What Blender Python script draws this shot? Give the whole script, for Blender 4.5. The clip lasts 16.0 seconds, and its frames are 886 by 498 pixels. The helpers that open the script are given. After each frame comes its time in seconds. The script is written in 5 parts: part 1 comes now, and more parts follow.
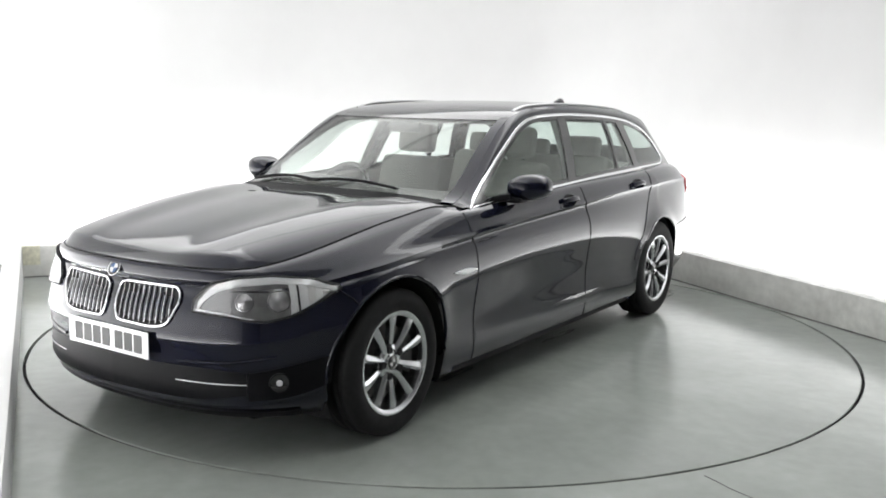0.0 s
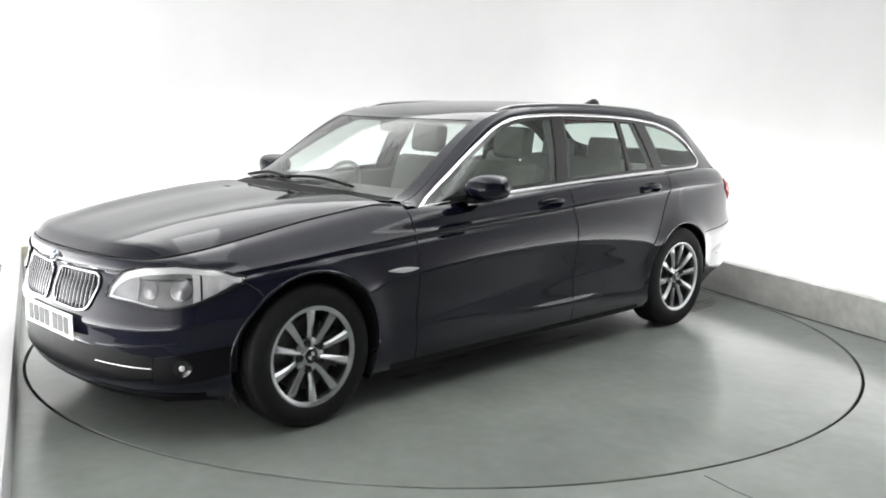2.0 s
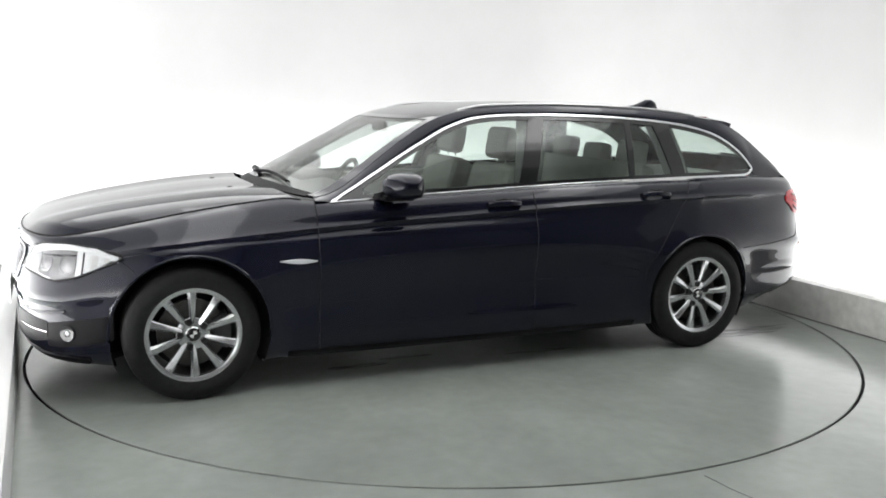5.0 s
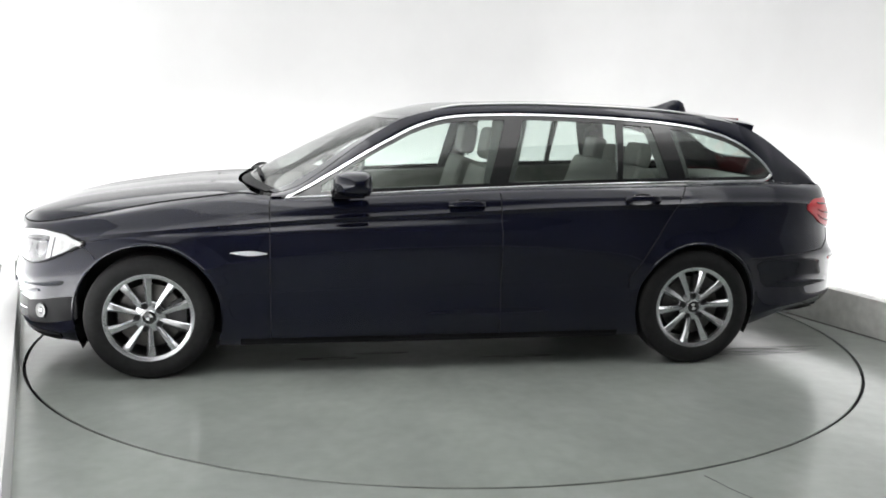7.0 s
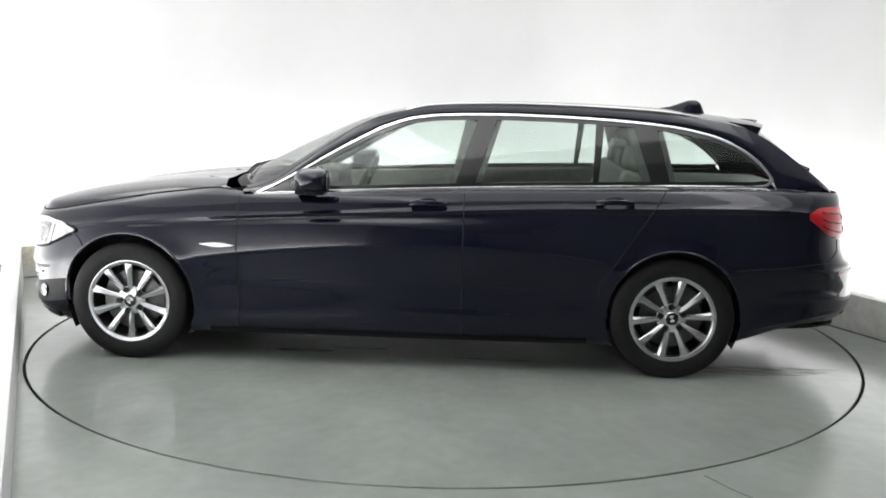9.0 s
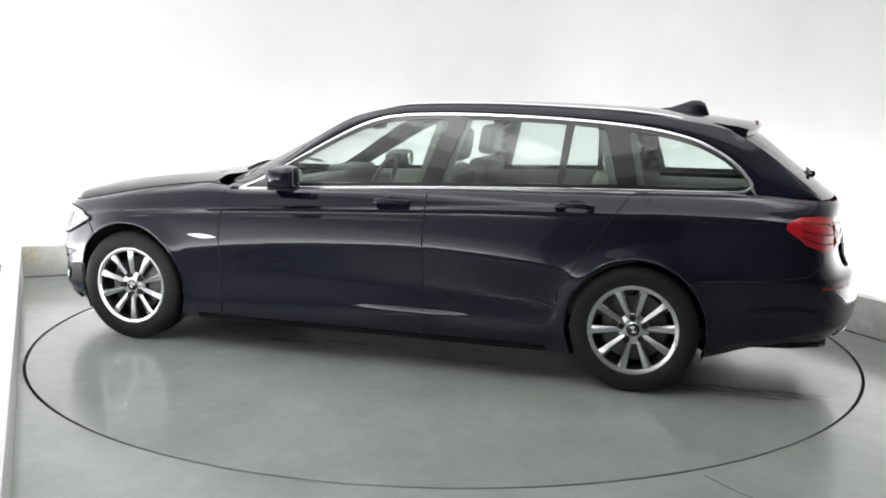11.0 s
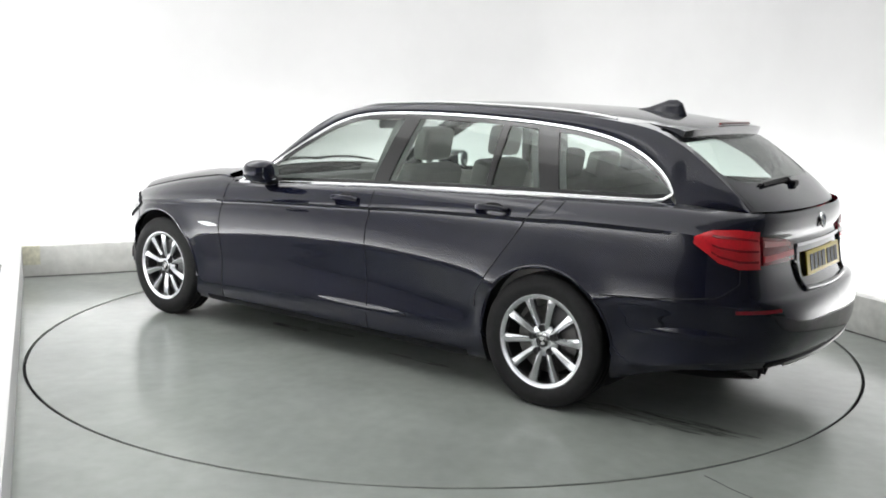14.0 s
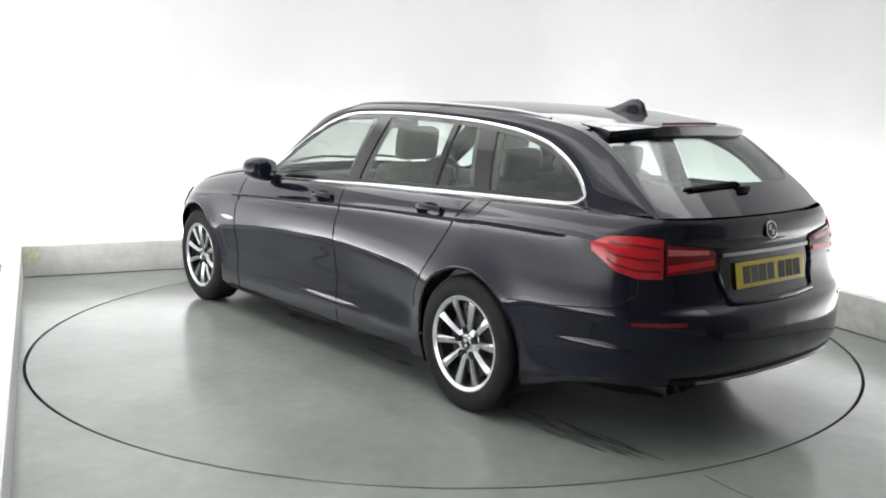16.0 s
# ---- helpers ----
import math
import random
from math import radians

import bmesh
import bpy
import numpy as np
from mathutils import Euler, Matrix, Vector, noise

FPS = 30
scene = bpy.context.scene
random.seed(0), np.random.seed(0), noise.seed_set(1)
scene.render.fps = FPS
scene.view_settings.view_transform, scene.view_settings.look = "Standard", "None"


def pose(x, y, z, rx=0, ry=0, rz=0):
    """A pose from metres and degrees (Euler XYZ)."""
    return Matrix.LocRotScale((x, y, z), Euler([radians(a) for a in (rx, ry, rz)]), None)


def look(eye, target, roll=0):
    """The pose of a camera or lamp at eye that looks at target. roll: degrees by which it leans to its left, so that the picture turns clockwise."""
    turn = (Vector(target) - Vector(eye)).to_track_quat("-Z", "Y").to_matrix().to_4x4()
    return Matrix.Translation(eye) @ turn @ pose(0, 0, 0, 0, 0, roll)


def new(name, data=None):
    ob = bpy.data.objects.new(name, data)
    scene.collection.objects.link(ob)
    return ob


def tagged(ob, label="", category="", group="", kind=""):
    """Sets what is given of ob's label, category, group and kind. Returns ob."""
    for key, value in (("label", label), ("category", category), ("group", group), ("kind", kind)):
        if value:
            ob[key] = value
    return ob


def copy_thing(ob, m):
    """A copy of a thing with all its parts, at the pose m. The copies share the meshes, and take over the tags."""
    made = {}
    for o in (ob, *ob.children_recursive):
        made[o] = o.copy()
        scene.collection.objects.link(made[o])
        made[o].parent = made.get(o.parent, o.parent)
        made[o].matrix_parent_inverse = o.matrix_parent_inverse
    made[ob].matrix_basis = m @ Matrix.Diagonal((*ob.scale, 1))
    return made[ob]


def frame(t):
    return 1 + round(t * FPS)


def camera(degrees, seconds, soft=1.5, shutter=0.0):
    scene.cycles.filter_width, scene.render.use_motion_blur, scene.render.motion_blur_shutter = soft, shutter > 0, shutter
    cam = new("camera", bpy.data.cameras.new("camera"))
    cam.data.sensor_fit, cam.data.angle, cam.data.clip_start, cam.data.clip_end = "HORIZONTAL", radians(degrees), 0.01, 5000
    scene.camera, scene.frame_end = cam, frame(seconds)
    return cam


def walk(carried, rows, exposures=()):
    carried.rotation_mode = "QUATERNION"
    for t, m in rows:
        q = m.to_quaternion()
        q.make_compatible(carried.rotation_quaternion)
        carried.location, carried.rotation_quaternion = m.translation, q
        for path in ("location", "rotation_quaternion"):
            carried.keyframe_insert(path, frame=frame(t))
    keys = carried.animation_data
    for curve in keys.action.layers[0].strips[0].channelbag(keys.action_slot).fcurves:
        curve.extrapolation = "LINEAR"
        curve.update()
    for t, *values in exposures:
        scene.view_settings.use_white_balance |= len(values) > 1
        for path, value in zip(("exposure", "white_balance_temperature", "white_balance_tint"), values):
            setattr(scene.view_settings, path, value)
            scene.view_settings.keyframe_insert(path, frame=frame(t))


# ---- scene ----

# ---------- camera: stands still in the front corner of the booth ----------
cam = camera(50.88, 16.0, soft=1.75)
EYE, TARGET, ROLL = (0.0, -5.828, 1.469), (-0.0161, 0.0942, 0.5088), 1.01
walk(cam, [(0.0, look(EYE, TARGET, ROLL)), (16.0, look(EYE, TARGET, ROLL))],
     exposures=[(0.0, -0.3), (16.0, -0.3)])

# ---------- world and light ----------
world = bpy.data.worlds.new("world")
scene.world = world
world.use_nodes = True
world.node_tree.nodes["Background"].inputs[0].default_value = (0.8, 0.85, 0.9, 1)
world.node_tree.nodes["Background"].inputs[1].default_value = 0.05

# the booth's axes: A runs along the back wall, N points at the back wall
ROOM_TURN = 23.7
AX = Vector((math.cos(radians(ROOM_TURN)), math.sin(radians(ROOM_TURN)), 0))
NX = Vector((-AX.y, AX.x, 0))
A_SIDE, N_BACK, N_MOUTH, N_FRONT, CEIL = 2.495, 2.655, -4.0, -6.6, 3.1


def room(a, n, z):
    return AX * a + NX * n + Vector((0, 0, z))


def area_lamp(name, a, n, z, target, size_x, size_y, power, color=(1, 1, 1)):
    lamp = bpy.data.lights.new(name, "AREA")
    lamp.shape, lamp.size, lamp.size_y, lamp.energy, lamp.color = "RECTANGLE", size_x, size_y, power, color
    ob = new(name, lamp)
    way = (Vector(target) - room(a, n, z)).normalized()
    turn = Matrix((AX, NX, Vector((0, 0, 1)))).transposed()
    if abs(way.z) > 0.99:
        m = turn.to_4x4() if way.z < 0 else (turn @ Matrix.Rotation(math.pi, 3, "X")).to_4x4()
    else:
        m = way.to_track_quat("-Z", "Y").to_matrix().to_4x4()
    ob.matrix_world = Matrix.Translation(room(a, n, z)) @ m
    return ob


# wide light boxes and two brighter strips under the ceiling, and strip lamps in the trough behind the low walls
for a, n, sx, sy, power in ((0.0, 2.0, 5.6, 1.9, 52), (0.0, -0.95, 4.6, 3.8, 88)):
    area_lamp("ceiling_lamp", a, n, CEIL - 0.06, room(a, n, 0), sx, sy, power)
for a, power in ((-1.6, 13), (1.6, 13)):
    area_lamp("strip_lamp", a, -0.9, CEIL - 0.10, room(a, -0.9, 0), 0.5, 3.2, power)
for a, n, da, dn, length, power in ((0.0, N_BACK + 0.34, 0, 1, 4.6, 100), (A_SIDE + 0.34, -0.2, 1, 0, 5.2, 110),
                                    (-A_SIDE - 0.34, -0.6, -1, 0, 6.2, 300)):
    area_lamp("trough_lamp", a, n, 0.07, room(a + 0.41 * da, n + 0.41 * dn, 0.55), length, 0.12, power)


# ---------- materials ----------
def material(name, color, rough=0.5, metal=0.0, coat=0.0, spec=0.5, grain=0.0, grain_scale=40.0, stain=0.0,
             stain_scale=1.2, bump=0.0, bump_scale=200.0, emit=0.0, rough_var=0.0):
    m = bpy.data.materials.new(name)
    m.use_nodes = True
    nt = m.node_tree
    b = nt.nodes["Principled BSDF"]
    b.inputs["Roughness"].default_value = rough
    b.inputs["Metallic"].default_value = metal
    b.inputs["Coat Weight"].default_value = coat
    b.inputs["Coat Roughness"].default_value = 0.025
    b.inputs["Specular IOR Level"].default_value = spec
    b.inputs["Base Color"].default_value = (*color, 1)
    if emit:
        b.inputs["Emission Color"].default_value = (*color, 1)
        b.inputs["Emission Strength"].default_value = emit
    tc = nt.nodes.new("ShaderNodeTexCoord")

    def noise_node(scale, detail=4):
        n = nt.nodes.new("ShaderNodeTexNoise")
        n.inputs["Scale"].default_value = scale
        n.inputs["Detail"].default_value = detail
        nt.links.new(tc.outputs["Object"], n.inputs["Vector"])
        return n

    out = None
    for scale, amount, detail in ((stain_scale, stain, 5), (stain_scale * 4.3, stain * 0.45, 6), (grain_scale, grain, 3)):
        if not amount:
            continue
        n = noise_node(scale, detail)
        ramp = nt.nodes.new("ShaderNodeMapRange")
        ramp.inputs["From Min"].default_value, ramp.inputs["From Max"].default_value = 0.3, 0.7
        ramp.inputs["To Min"].default_value, ramp.inputs["To Max"].default_value = 1 - amount, 1 + amount * 0.6
        nt.links.new(n.outputs["Fac"], ramp.inputs["Value"])
        mix = nt.nodes.new("ShaderNodeMix")
        mix.data_type, mix.blend_type = "RGBA", "MULTIPLY"
        mix.inputs[0].default_value = 1.0
        if out is None:
            mix.inputs[6].default_value = (*color, 1)
        else:
            nt.links.new(out, mix.inputs[6])
        nt.links.new(ramp.outputs["Result"], mix.inputs[7])
        out = mix.outputs[2]
    if out is not None:
        nt.links.new(out, b.inputs["Base Color"])
    if rough_var:
        n = noise_node(stain_scale * 2.3, 5)
        ramp = nt.nodes.new("ShaderNodeMapRange")
        ramp.inputs["From Min"].default_value, ramp.inputs["From Max"].default_value = 0.3, 0.7
        ramp.inputs["To Min"].default_value = rough - rough_var
        ramp.inputs["To Max"].default_value = rough + rough_var
        nt.links.new(n.outputs["Fac"], ramp.inputs["Value"])
        nt.links.new(ramp.outputs["Result"], b.inputs["Roughness"])
    if bump:
        n = noise_node(bump_scale, 3)
        bn = nt.nodes.new("ShaderNodeBump")
        bn.inputs["Strength"].default_value = bump
        bn.inputs["Distance"].default_value = 0.004
        nt.links.new(n.outputs["Fac"], bn.inputs["Height"])
        nt.links.new(bn.outputs["Normal"], b.inputs["Normal"])
    return m


def lacquer(name, color):
    """Deep clear-coated metallic paint: a dark flake ground under a gloss that grows towards grazing angles."""
    m = bpy.data.materials.new(name)
    m.use_nodes = True
    nt = m.node_tree
    base = nt.nodes["Principled BSDF"]
    base.inputs["Roughness"].default_value = 0.34
    base.inputs["Specular IOR Level"].default_value = 0.035
    base.inputs["Specular Tint"].default_value = (0.75, 0.8, 1.0, 1)
    tc = nt.nodes.new("ShaderNodeTexCoord")
    flake, dust = nt.nodes.new("ShaderNodeTexNoise"), nt.nodes.new("ShaderNodeTexNoise")
    flake.inputs["Scale"].default_value, dust.inputs["Scale"].default_value = 900.0, 2.6
    dust.inputs["Detail"].default_value = 7.0
    ramp = nt.nodes.new("ShaderNodeMix")
    ramp.data_type = "RGBA"
    ramp.inputs[6].default_value = (*(c * 0.7 for c in color), 1)
    ramp.inputs[7].default_value = (*(c * 1.35 for c in color), 1)
    rough = nt.nodes.new("ShaderNodeMapRange")
    rough.inputs["To Min"].default_value, rough.inputs["To Max"].default_value = 0.02, 0.075
    gloss = nt.nodes.new("ShaderNodeBsdfGlossy")
    lw = nt.nodes.new("ShaderNodeLayerWeight")
    lw.inputs[0].default_value = 0.5
    pw, fr = nt.nodes.new("ShaderNodeMath"), nt.nodes.new("ShaderNodeMath")
    pw.operation, fr.operation = "POWER", "MULTIPLY_ADD"
    pw.inputs[1].default_value = 3.4
    fr.inputs[1].default_value, fr.inputs[2].default_value = 0.95, 0.038
    mix = nt.nodes.new("ShaderNodeMixShader")
    for a, b in ((tc.outputs["Object"], flake.inputs["Vector"]), (tc.outputs["Object"], dust.inputs["Vector"]), (flake.outputs["Fac"], ramp.inputs[0]),
                 (ramp.outputs[2], base.inputs["Base Color"]), (dust.outputs["Fac"], rough.inputs["Value"]),
                 (rough.outputs["Result"], gloss.inputs["Roughness"]), (lw.outputs["Facing"], pw.inputs[0]), (pw.outputs[0], fr.inputs[0]),
                 (fr.outputs[0], mix.inputs[0]), (base.outputs[0], mix.inputs[1]), (gloss.outputs[0], mix.inputs[2]),
                 (mix.outputs[0], nt.nodes["Material Output"].inputs[0])):
        nt.links.new(a, b)
    return m


def glass(name, tint, ior=1.45):
    m = bpy.data.materials.new(name)
    m.use_nodes = True
    nt = m.node_tree
    nt.nodes.clear()
    out = nt.nodes.new("ShaderNodeOutputMaterial")
    tr = nt.nodes.new("ShaderNodeBsdfTransparent")
    tr.inputs[0].default_value = (*tint, 1)
    gl = nt.nodes.new("ShaderNodeBsdfGlossy")
    gl.inputs["Roughness"].default_value = 0.01
    lw = nt.nodes.new("ShaderNodeLayerWeight")
    lw.inputs[0].default_value = 0.5
    pw = nt.nodes.new("ShaderNodeMath")
    pw.operation = "POWER"
    pw.inputs[1].default_value = 5.0
    nt.links.new(lw.outputs["Facing"], pw.inputs[0])
    fr = nt.nodes.new("ShaderNodeMath")
    fr.operation = "MULTIPLY_ADD"
    fr.inputs[1].default_value, fr.inputs[2].default_value = 0.9, (ior - 1) ** 2 / (ior + 1) ** 2
    nt.links.new(pw.outputs[0], fr.inputs[0])
    mix = nt.nodes.new("ShaderNodeMixShader")
    nt.links.new(fr.outputs[0], mix.inputs[0])
    nt.links.new(tr.outputs[0], mix.inputs[1])
    nt.links.new(gl.outputs[0], mix.inputs[2])
    nt.links.new(mix.outputs[0], out.inputs[0])
    return m


PAINT = lacquer("navy_paint", (0.0038, 0.0046, 0.0122))
CHROME = material("satin_chrome", (0.86, 0.87, 0.88), rough=0.12, metal=1.0)
ALLOY = material("silver_alloy", (0.54, 0.55, 0.57), rough=0.22, metal=0.9, coat=0.3, grain=0.05, grain_scale=60)
RUBBER = material("tyre_rubber", (0.010, 0.010, 0.0105), rough=0.72, spec=0.25, grain=0.25, grain_scale=35, bump=0.25, bump_scale=90)
BLACK = material("black_plastic", (0.004, 0.004, 0.005), rough=0.45, spec=0.12, grain=0.2, grain_scale=50, bump=0.1, bump_scale=400)
RAIL = material("satin_aluminium", (0.5, 0.5, 0.51), rough=0.32, metal=1.0)
BAR = material("grille_bars", (0.42, 0.42, 0.43), rough=0.25, metal=1.0)
GRILLE_FRAME = material("grille_chrome", (0.58, 0.585, 0.60), rough=0.2, metal=1.0)
GLOSS_BLACK = material("gloss_black_trim", (0.01, 0.01, 0.011), rough=0.12, coat=0.6)
SEAM = material("panel_gap", (0.003, 0.003, 0.004), rough=0.8)
LINER = material("wheel_arch_felt", (0.012, 0.012, 0.013), rough=0.9, grain=0.3, grain_scale=60)
STEEL = material("brake_steel", (0.09, 0.088, 0.085), rough=0.38, metal=1.0, grain=0.2, grain_scale=50)
DARK_METAL = material("dark_and_shaded_metal", (0.05, 0.05, 0.052), rough=0.5, metal=0.6)
TRIM = material("grey_leather", (0.32, 0.318, 0.30), rough=0.55, grain=0.15, grain_scale=25, bump=0.15, bump_scale=150)
DASH = material("dark_dashboard", (0.10, 0.10, 0.098), rough=0.6, grain=0.2, grain_scale=30, bump=0.1, bump_scale=300)
HEADLINER = material("pale_headliner", (0.42, 0.42, 0.4), rough=0.9, grain=0.1, grain_scale=80)
CARPET = material("dark_carpet", (0.17, 0.17, 0.165), rough=0.95, grain=0.3, grain_scale=90)
WINDOW = glass("window_glass", (0.895, 0.935, 0.915), 1.58)
SCREEN = glass("windscreen_glass", (0.94, 0.955, 0.945), 1.45)
CLEAR = glass("lamp_glass", (0.97, 0.97, 0.97), 1.5)
LAMP_SILVER = material("lamp_reflector", (0.68, 0.69, 0.70), rough=0.4, metal=0.35)
LAMP_DARK = material("lamp_projector", (0.30, 0.30, 0.31), rough=0.2, metal=0.6)
LAMP_GREY = material("lamp_housing", (0.17, 0.17, 0.175), rough=0.3, metal=0.5, grain=0.25, grain_scale=28)
# small emission added to the red lens so that it looks brighter
RED = material("red_lens", (0.48, 0.006, 0.014), rough=0.3, coat=0.7, spec=0.3, grain=0.15, grain_scale=70, emit=0.06)
RED_DARK = material("dark_red_lens", (0.17, 0.003, 0.008), rough=0.25, coat=0.3, grain=0.1, grain_scale=70)
PINK = material("clear_red_lens", (0.50, 0.13, 0.13), rough=0.16, coat=1.0, grain=0.08, grain_scale=70)
PLATE_W = material("white_plate", (0.8, 0.8, 0.8), rough=0.35, grain=0.05, grain_scale=60)
PLATE_Y = material("yellow_plate", (0.62, 0.48, 0.055), rough=0.35, grain=0.06, grain_scale=60)
INK = material("plate_bars", (0.02, 0.02, 0.02), rough=0.5)
BLUE = material("badge_blue", (0.03, 0.07, 0.16), rough=0.45)
WHITE = material("badge_white", (0.55, 0.55, 0.55), rough=0.45)
WALL = material("white_booth_wall", (0.60, 0.60, 0.60), rough=0.85, grain=0.015, grain_scale=3, stain=0.03, stain_scale=0.5)
GREY_WALL = material("grey_painted_wall", (0.27, 0.27, 0.27), rough=0.8, stain=0.05)
CEILING = material("ceiling_paint", (0.8, 0.8, 0.79), rough=0.9, stain=0.03)
PLINTH = material("painted_concrete", (0.66, 0.66, 0.635), rough=0.55, grain=0.08, grain_scale=18, stain=0.14,
                  stain_scale=2.2, bump=0.2, bump_scale=60)
FLOOR = material("grey_floor_paint", (0.288, 0.310, 0.292), rough=0.19, spec=0.65, grain=0.05, grain_scale=14, stain=0.16,
                 stain_scale=0.9, bump=0.03, bump_scale=25, rough_var=0.05)
DISC = material("turntable_floor_paint", (0.268, 0.290, 0.271), rough=0.18, spec=0.65, grain=0.05, grain_scale=14, stain=0.16,
                stain_scale=0.8, bump=0.03, bump_scale=25, rough_var=0.05)
JOINT = material("old_sealant", (0.16, 0.16, 0.155), rough=0.8, grain=0.4, grain_scale=9)
YELLOW_STAIN = material("old_yellow_paint", (0.60, 0.585, 0.47), rough=0.7, grain=0.2, grain_scale=30)


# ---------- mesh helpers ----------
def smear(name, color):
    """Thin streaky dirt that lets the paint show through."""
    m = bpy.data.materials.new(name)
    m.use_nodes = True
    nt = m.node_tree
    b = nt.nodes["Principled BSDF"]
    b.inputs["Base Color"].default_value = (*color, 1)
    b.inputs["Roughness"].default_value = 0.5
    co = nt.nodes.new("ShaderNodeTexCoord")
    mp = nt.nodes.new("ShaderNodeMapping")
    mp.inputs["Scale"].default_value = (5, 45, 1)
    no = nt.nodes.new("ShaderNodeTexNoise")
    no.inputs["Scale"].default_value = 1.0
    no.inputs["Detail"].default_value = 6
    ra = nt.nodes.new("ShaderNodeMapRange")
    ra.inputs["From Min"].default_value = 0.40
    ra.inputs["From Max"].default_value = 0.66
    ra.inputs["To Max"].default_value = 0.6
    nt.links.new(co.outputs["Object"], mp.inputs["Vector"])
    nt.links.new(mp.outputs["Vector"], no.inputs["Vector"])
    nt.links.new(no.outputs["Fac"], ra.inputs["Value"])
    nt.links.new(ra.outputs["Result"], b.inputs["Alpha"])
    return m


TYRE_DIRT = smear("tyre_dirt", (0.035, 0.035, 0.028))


def mesh_object(name, verts, faces, mat, parent=None, label="", sharp=35):
    me = bpy.data.meshes.new(name)
    me.from_pydata([tuple(v) for v in verts], [], faces)
    me.polygons.foreach_set("use_smooth", [True] * len(me.polygons))
    bm = bmesh.new()
    bm.from_mesh(me)
    bmesh.ops.remove_doubles(bm, verts=bm.verts, dist=0.00005)
    bmesh.ops.recalc_face_normals(bm, faces=bm.faces)
    bm.to_mesh(me)
    bm.free()
    me.set_sharp_from_angle(angle=radians(sharp))
    me.materials.append(mat)
    ob = new(name, me)
    if parent:
        ob.parent = parent
    if label:
        tagged(ob, label)
    return ob


def part(name, bm, mat, parent, label="", sharp=35):
    me = bpy.data.meshes.new(name)
    bmesh.ops.recalc_face_normals(bm, faces=bm.faces)
    for f in bm.faces:
        f.smooth = True
    bm.to_mesh(me)
    bm.free()
    me.set_sharp_from_angle(angle=radians(sharp))
    me.materials.append(mat)
    ob = new(name, me)
    if parent:
        ob.parent = parent
    if label:
        tagged(ob, label)
    return ob


def box_bm(sx, sy, sz, m=Matrix.Identity(4), bevel=0.0, segs=2, bm=None):
    bm = bm or bmesh.new()
    made = bmesh.ops.create_cube(bm, size=1.0)["verts"]
    bmesh.ops.scale(bm, vec=(sx, sy, sz), verts=made)
    if bevel:
        edges = list({e for v in made for e in v.link_edges})
        made = list({v for f in bmesh.ops.bevel(bm, geom=edges, offset=bevel, segments=segs, affect="EDGES",
                                                  profile=0.6)["faces"] for v in f.verts} | set(v for v in made if v.is_valid))
    bmesh.ops.transform(bm, matrix=m, verts=made)
    return bm


def grid_faces(ni, nj, base=0, close_i=False):
    f = []
    for i in range(ni if close_i else ni - 1):
        for j in range(nj - 1):
            a, b = i * nj + j, ((i + 1) % ni) * nj + j
            f.append((base + a, base + b, base + b + 1, base + a + 1))
    return f


def lathe(profile, steps=48, axis="Y"):
    """Verts and faces of a profile [(radius, along)] turned about the axis Y."""
    verts = []
    for i in range(steps):
        c, s = math.cos(2 * math.pi * i / steps), math.sin(2 * math.pi * i / steps)
        verts += [(r * c, y, r * s) for r, y in profile]
    return verts, grid_faces(steps, len(profile), 0, True)


def tube(points, radius, closed=False, sides=8, flat=None):
    """A swept round tube; flat=(normals, width, height) gives a flattened one."""
    pts = [Vector(p) for p in points]
    n = len(pts)
    verts = []
    up = Vector((0.03, 0.05, 1)).normalized()
    for i, p in enumerate(pts):
        a = pts[(i - 1) % n] if closed or i > 0 else p
        b = pts[(i + 1) % n] if closed or i < n - 1 else p
        d = (b - a).normalized()
        if flat:
            nn = flat[0][i]
            side = d.cross(nn).normalized()
            rx, ry = flat[1] / 2, flat[2] / 2
        else:
            side = d.cross(up)
            side = side.normalized() if side.length > 0.05 else Vector((0, 1, 0))
            nn = side.cross(d).normalized()
            rx = ry = radius
        for k in range(sides):
            w = 2 * math.pi * (k + 0.5) / sides
            c, s = math.cos(w), math.sin(w)
            if flat:
                c, s = math.copysign(abs(c) ** 0.6, c), math.copysign(abs(s) ** 0.6, s)
            verts.append(p + side * (rx * c) + nn * (ry * s))
    faces = []
    for i in range(n if closed else n - 1):
        for k in range(sides):
            a, b = i * sides, ((i + 1) % n) * sides
            faces.append((a + k, a + (k + 1) % sides, b + (k + 1) % sides, b + k))
    if not closed:
        faces += [tuple(range(sides)), tuple(range((n - 1) * sides, n * sides))]
    return verts, faces


